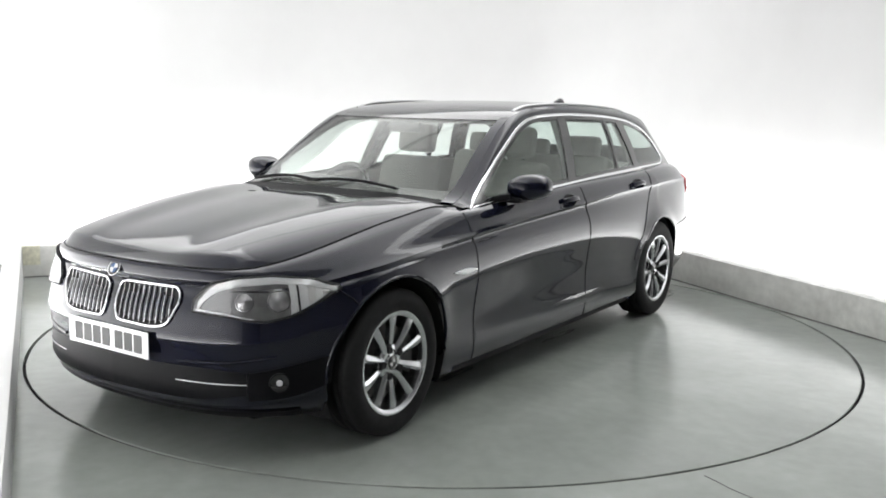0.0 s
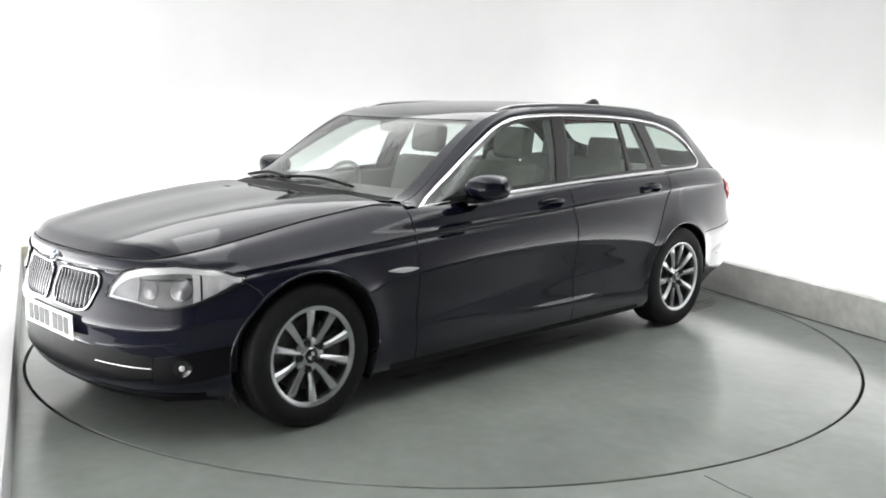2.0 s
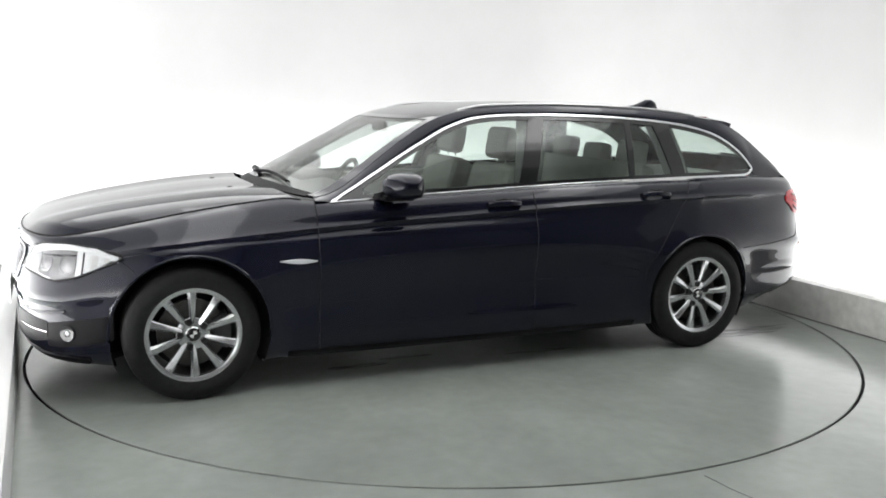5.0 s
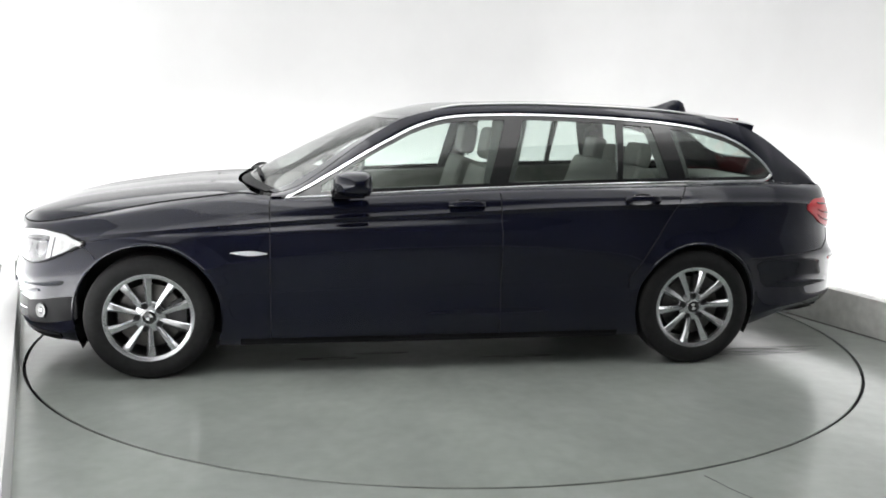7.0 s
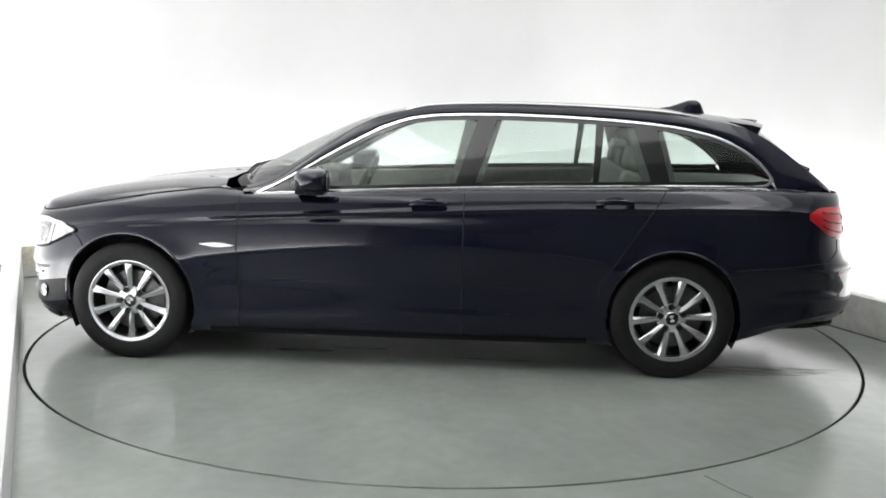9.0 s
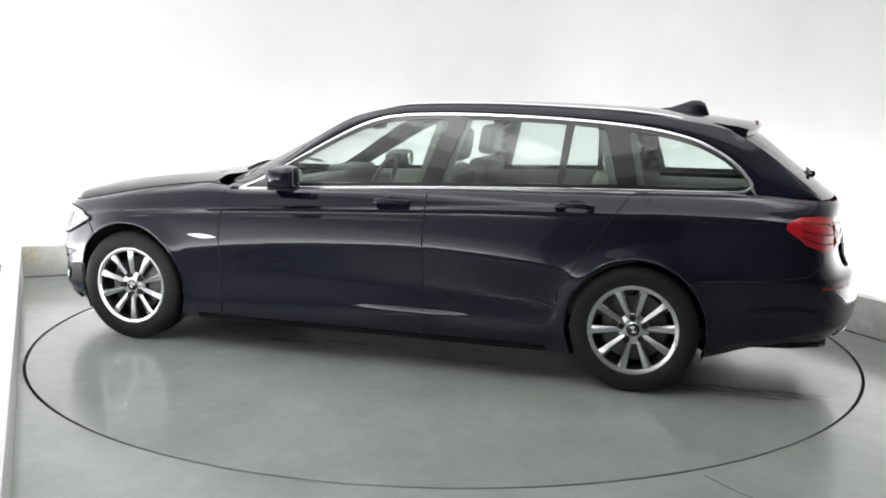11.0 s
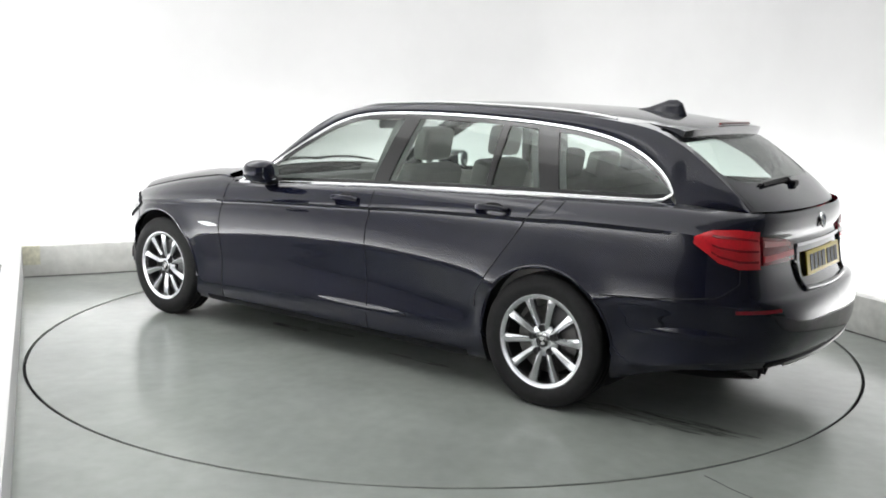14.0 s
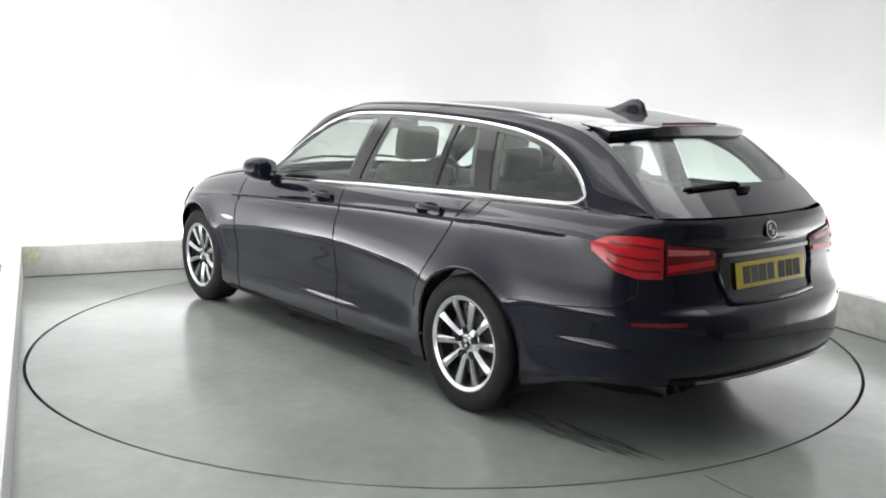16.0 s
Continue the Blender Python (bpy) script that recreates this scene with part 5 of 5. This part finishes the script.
# ---- cabin ----
def build_cabin():
    floor_bm = box_bm(3.0, 1.4, 0.02, Matrix.Translation((-0.45, 0, 0.27)))
    part("cabin_floor", floor_bm, CARPET, car, "dark carpeted cabin floor")
    # front seats
    for y in (0.37, -0.37):
        seat = part("front_seat", box_bm(0.50, 0.50, 0.16, Matrix.Translation((0.02, y, 0.50)) @ Matrix.Rotation(radians(-6), 4, "Y"), 0.05, 3), TRIM, car,
                    "grey leather front seat with headrest")
        m = Matrix.Translation((-0.30, y, 0.79)) @ Matrix.Rotation(radians(-17), 4, "Y")
        part("backrest", box_bm(0.14, 0.49, 0.62, m, 0.055, 3), TRIM, seat)
        m = Matrix.Translation((-0.40, y, 1.21)) @ Matrix.Rotation(radians(-10), 4, "Y")
        part("headrest", box_bm(0.10, 0.27, 0.19, m, 0.045, 3), TRIM, seat)
        for dy in (-0.06, 0.06):
            v, f = tube([(-0.40, y + dy, 1.10), (-0.405, y + dy, 1.2)], 0.007)
            mesh_object("headrest_post", v, f, CHROME, seat)
    bench = part("rear_seat", box_bm(0.48, 1.28, 0.16, Matrix.Translation((-0.86, 0, 0.52)), 0.05, 3), TRIM, car, "grey leather rear bench")
    part("backrest", box_bm(0.14, 1.24, 0.56, Matrix.Translation((-1.19, 0, 0.82)) @ Matrix.Rotation(radians(-20), 4, "Y"), 0.05, 3), TRIM, bench)
    for y in (0.40, 0.0, -0.40):
        m = Matrix.Translation((-1.30, y, 1.15 if y else 1.12)) @ Matrix.Rotation(radians(-10), 4, "Y")
        part("headrest", box_bm(0.09, 0.25, 0.15, m, 0.04, 3), TRIM, bench)
    part("parcel_cover", box_bm(0.85, 1.16, 0.03, Matrix.Translation((-1.80, 0, 0.985)), 0.01), TRIM, car, "grey roller cover over the boot")
    # dashboard and steering wheel (on the right side of the car)
    dash = box_bm(0.42, 1.36, 0.20, Matrix.Translation((0.70, 0, 0.86)) @ Matrix.Rotation(radians(8), 4, "Y"), 0.06, 3)
    box_bm(0.20, 0.42, 0.10, Matrix.Translation((0.58, -0.37, 0.965)), 0.04, 3, dash)
    part("dashboard", dash, DASH, car, "dark dashboard")
    m = Matrix.Translation((0.36, -0.37, 0.90)) @ Matrix.Rotation(radians(-24), 4, "Y")
    ring = [m @ Vector((0, 0.185 * math.cos(2 * math.pi * k / 40), 0.185 * math.sin(2 * math.pi * k / 40))) for k in range(40)]
    wheel = mesh_object("steering_wheel", *tube(ring, 0.015, True, 8), DASH, car, "dark steering wheel")
    hub = box_bm(0.05, 0.16, 0.13, m, 0.03, 2)
    box_bm(0.02, 0.36, 0.03, m, 0.008, 2, hub)
    part("hub", hub, DASH, wheel)
    part("centre_console", box_bm(0.95, 0.2, 0.3, Matrix.Translation((0.15, 0, 0.45)), 0.04), DASH, car)
    # inner door panels
    for s in (1, -1):
        part("door_lining", box_bm(2.25, 0.05, 0.65, Matrix.Translation((-0.34, s * 0.765, 0.657)) @ Matrix.Rotation(radians(1.7), 4, "Y"), 0.02), TRIM, car,
             "grey door lining")
        part("boot_lining", box_bm(0.85, 0.05, 0.60, Matrix.Translation((-1.86, s * 0.60, 0.68)), 0.02), CARPET, car)
    # rear-view mirror
    part("inner_mirror", box_bm(0.03, 0.22, 0.06, Matrix.Translation((0.24, 0, 1.30)), 0.012), DASH, car, "black inner mirror")
    part("bulkhead", box_bm(0.04, 1.3, 0.55, Matrix.Translation((0.92, 0, 0.62)), 0.01), LINER, car)


build_cabin()


def build_floor_joint():
    pts = [Vector((1.05, -2.30, 0.0005)), Vector((1.09, -2.37, 0.0005)), Vector((1.12, -2.43, 0.0005)), Vector((1.19, -2.53, 0.0005))]
    ob = mesh_object("floor_joint", *tube(pts, 0.0013, sides=6), DARK_METAL)
    tagged(ob, "thin dark hairline joint in the painted floor", "floor joint", kind="structure")


build_floor_joint()


def build_tyre_marks():
    """Streaks and drips on the turntable behind the rear wheels and beside the car."""
    rng = random.Random(11)
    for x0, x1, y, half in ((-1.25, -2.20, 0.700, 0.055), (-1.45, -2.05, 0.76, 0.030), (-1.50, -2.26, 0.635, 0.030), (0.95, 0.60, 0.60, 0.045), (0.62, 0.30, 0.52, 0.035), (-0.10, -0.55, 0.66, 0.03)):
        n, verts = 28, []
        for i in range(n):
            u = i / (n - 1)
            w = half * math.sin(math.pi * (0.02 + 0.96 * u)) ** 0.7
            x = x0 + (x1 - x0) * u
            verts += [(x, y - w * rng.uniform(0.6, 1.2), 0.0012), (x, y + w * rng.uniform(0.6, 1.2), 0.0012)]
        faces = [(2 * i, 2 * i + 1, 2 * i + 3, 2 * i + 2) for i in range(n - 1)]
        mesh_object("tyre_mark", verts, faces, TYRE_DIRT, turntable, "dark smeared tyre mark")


build_tyre_marks()


# ---------- movement ----------
def motions():
    """The turntable sets off gently, then turns clockwise at an even rate, and carries the car with it."""
    known = [(0.0, 235.94), (0.5, 234.43), (1.0, 231.73), (1.5, 228.31), (2.0, 224.68), (2.5, 221.15), (3.0, 217.58), (3.5, 214.1),
             (4.0, 210.53), (6.5, 193.36), (7.0, 189.90), (7.5, 186.51), (8.0, 183.16), (8.5, 179.79), (9.0, 176.38), (11.5, 159.72),
             (12.0, 156.36), (12.5, 153.03), (13.0, 149.66), (13.5, 146.28), (14.0, 142.76), (14.5, 139.31), (15.0, 135.83),
             (15.5, 132.38), (16.0, 128.94)]
    rows_car, rows_disc = [], []
    for t, deg in known:
        turn = Matrix.Rotation(radians(deg), 4, "Z")
        rows_disc.append((t, turn))
        rows_car.append((t, turn @ Matrix.Translation((0.2107, 0.0077, 0.0))))
    walk(turntable, rows_disc)
    walk(car, rows_car)


motions()
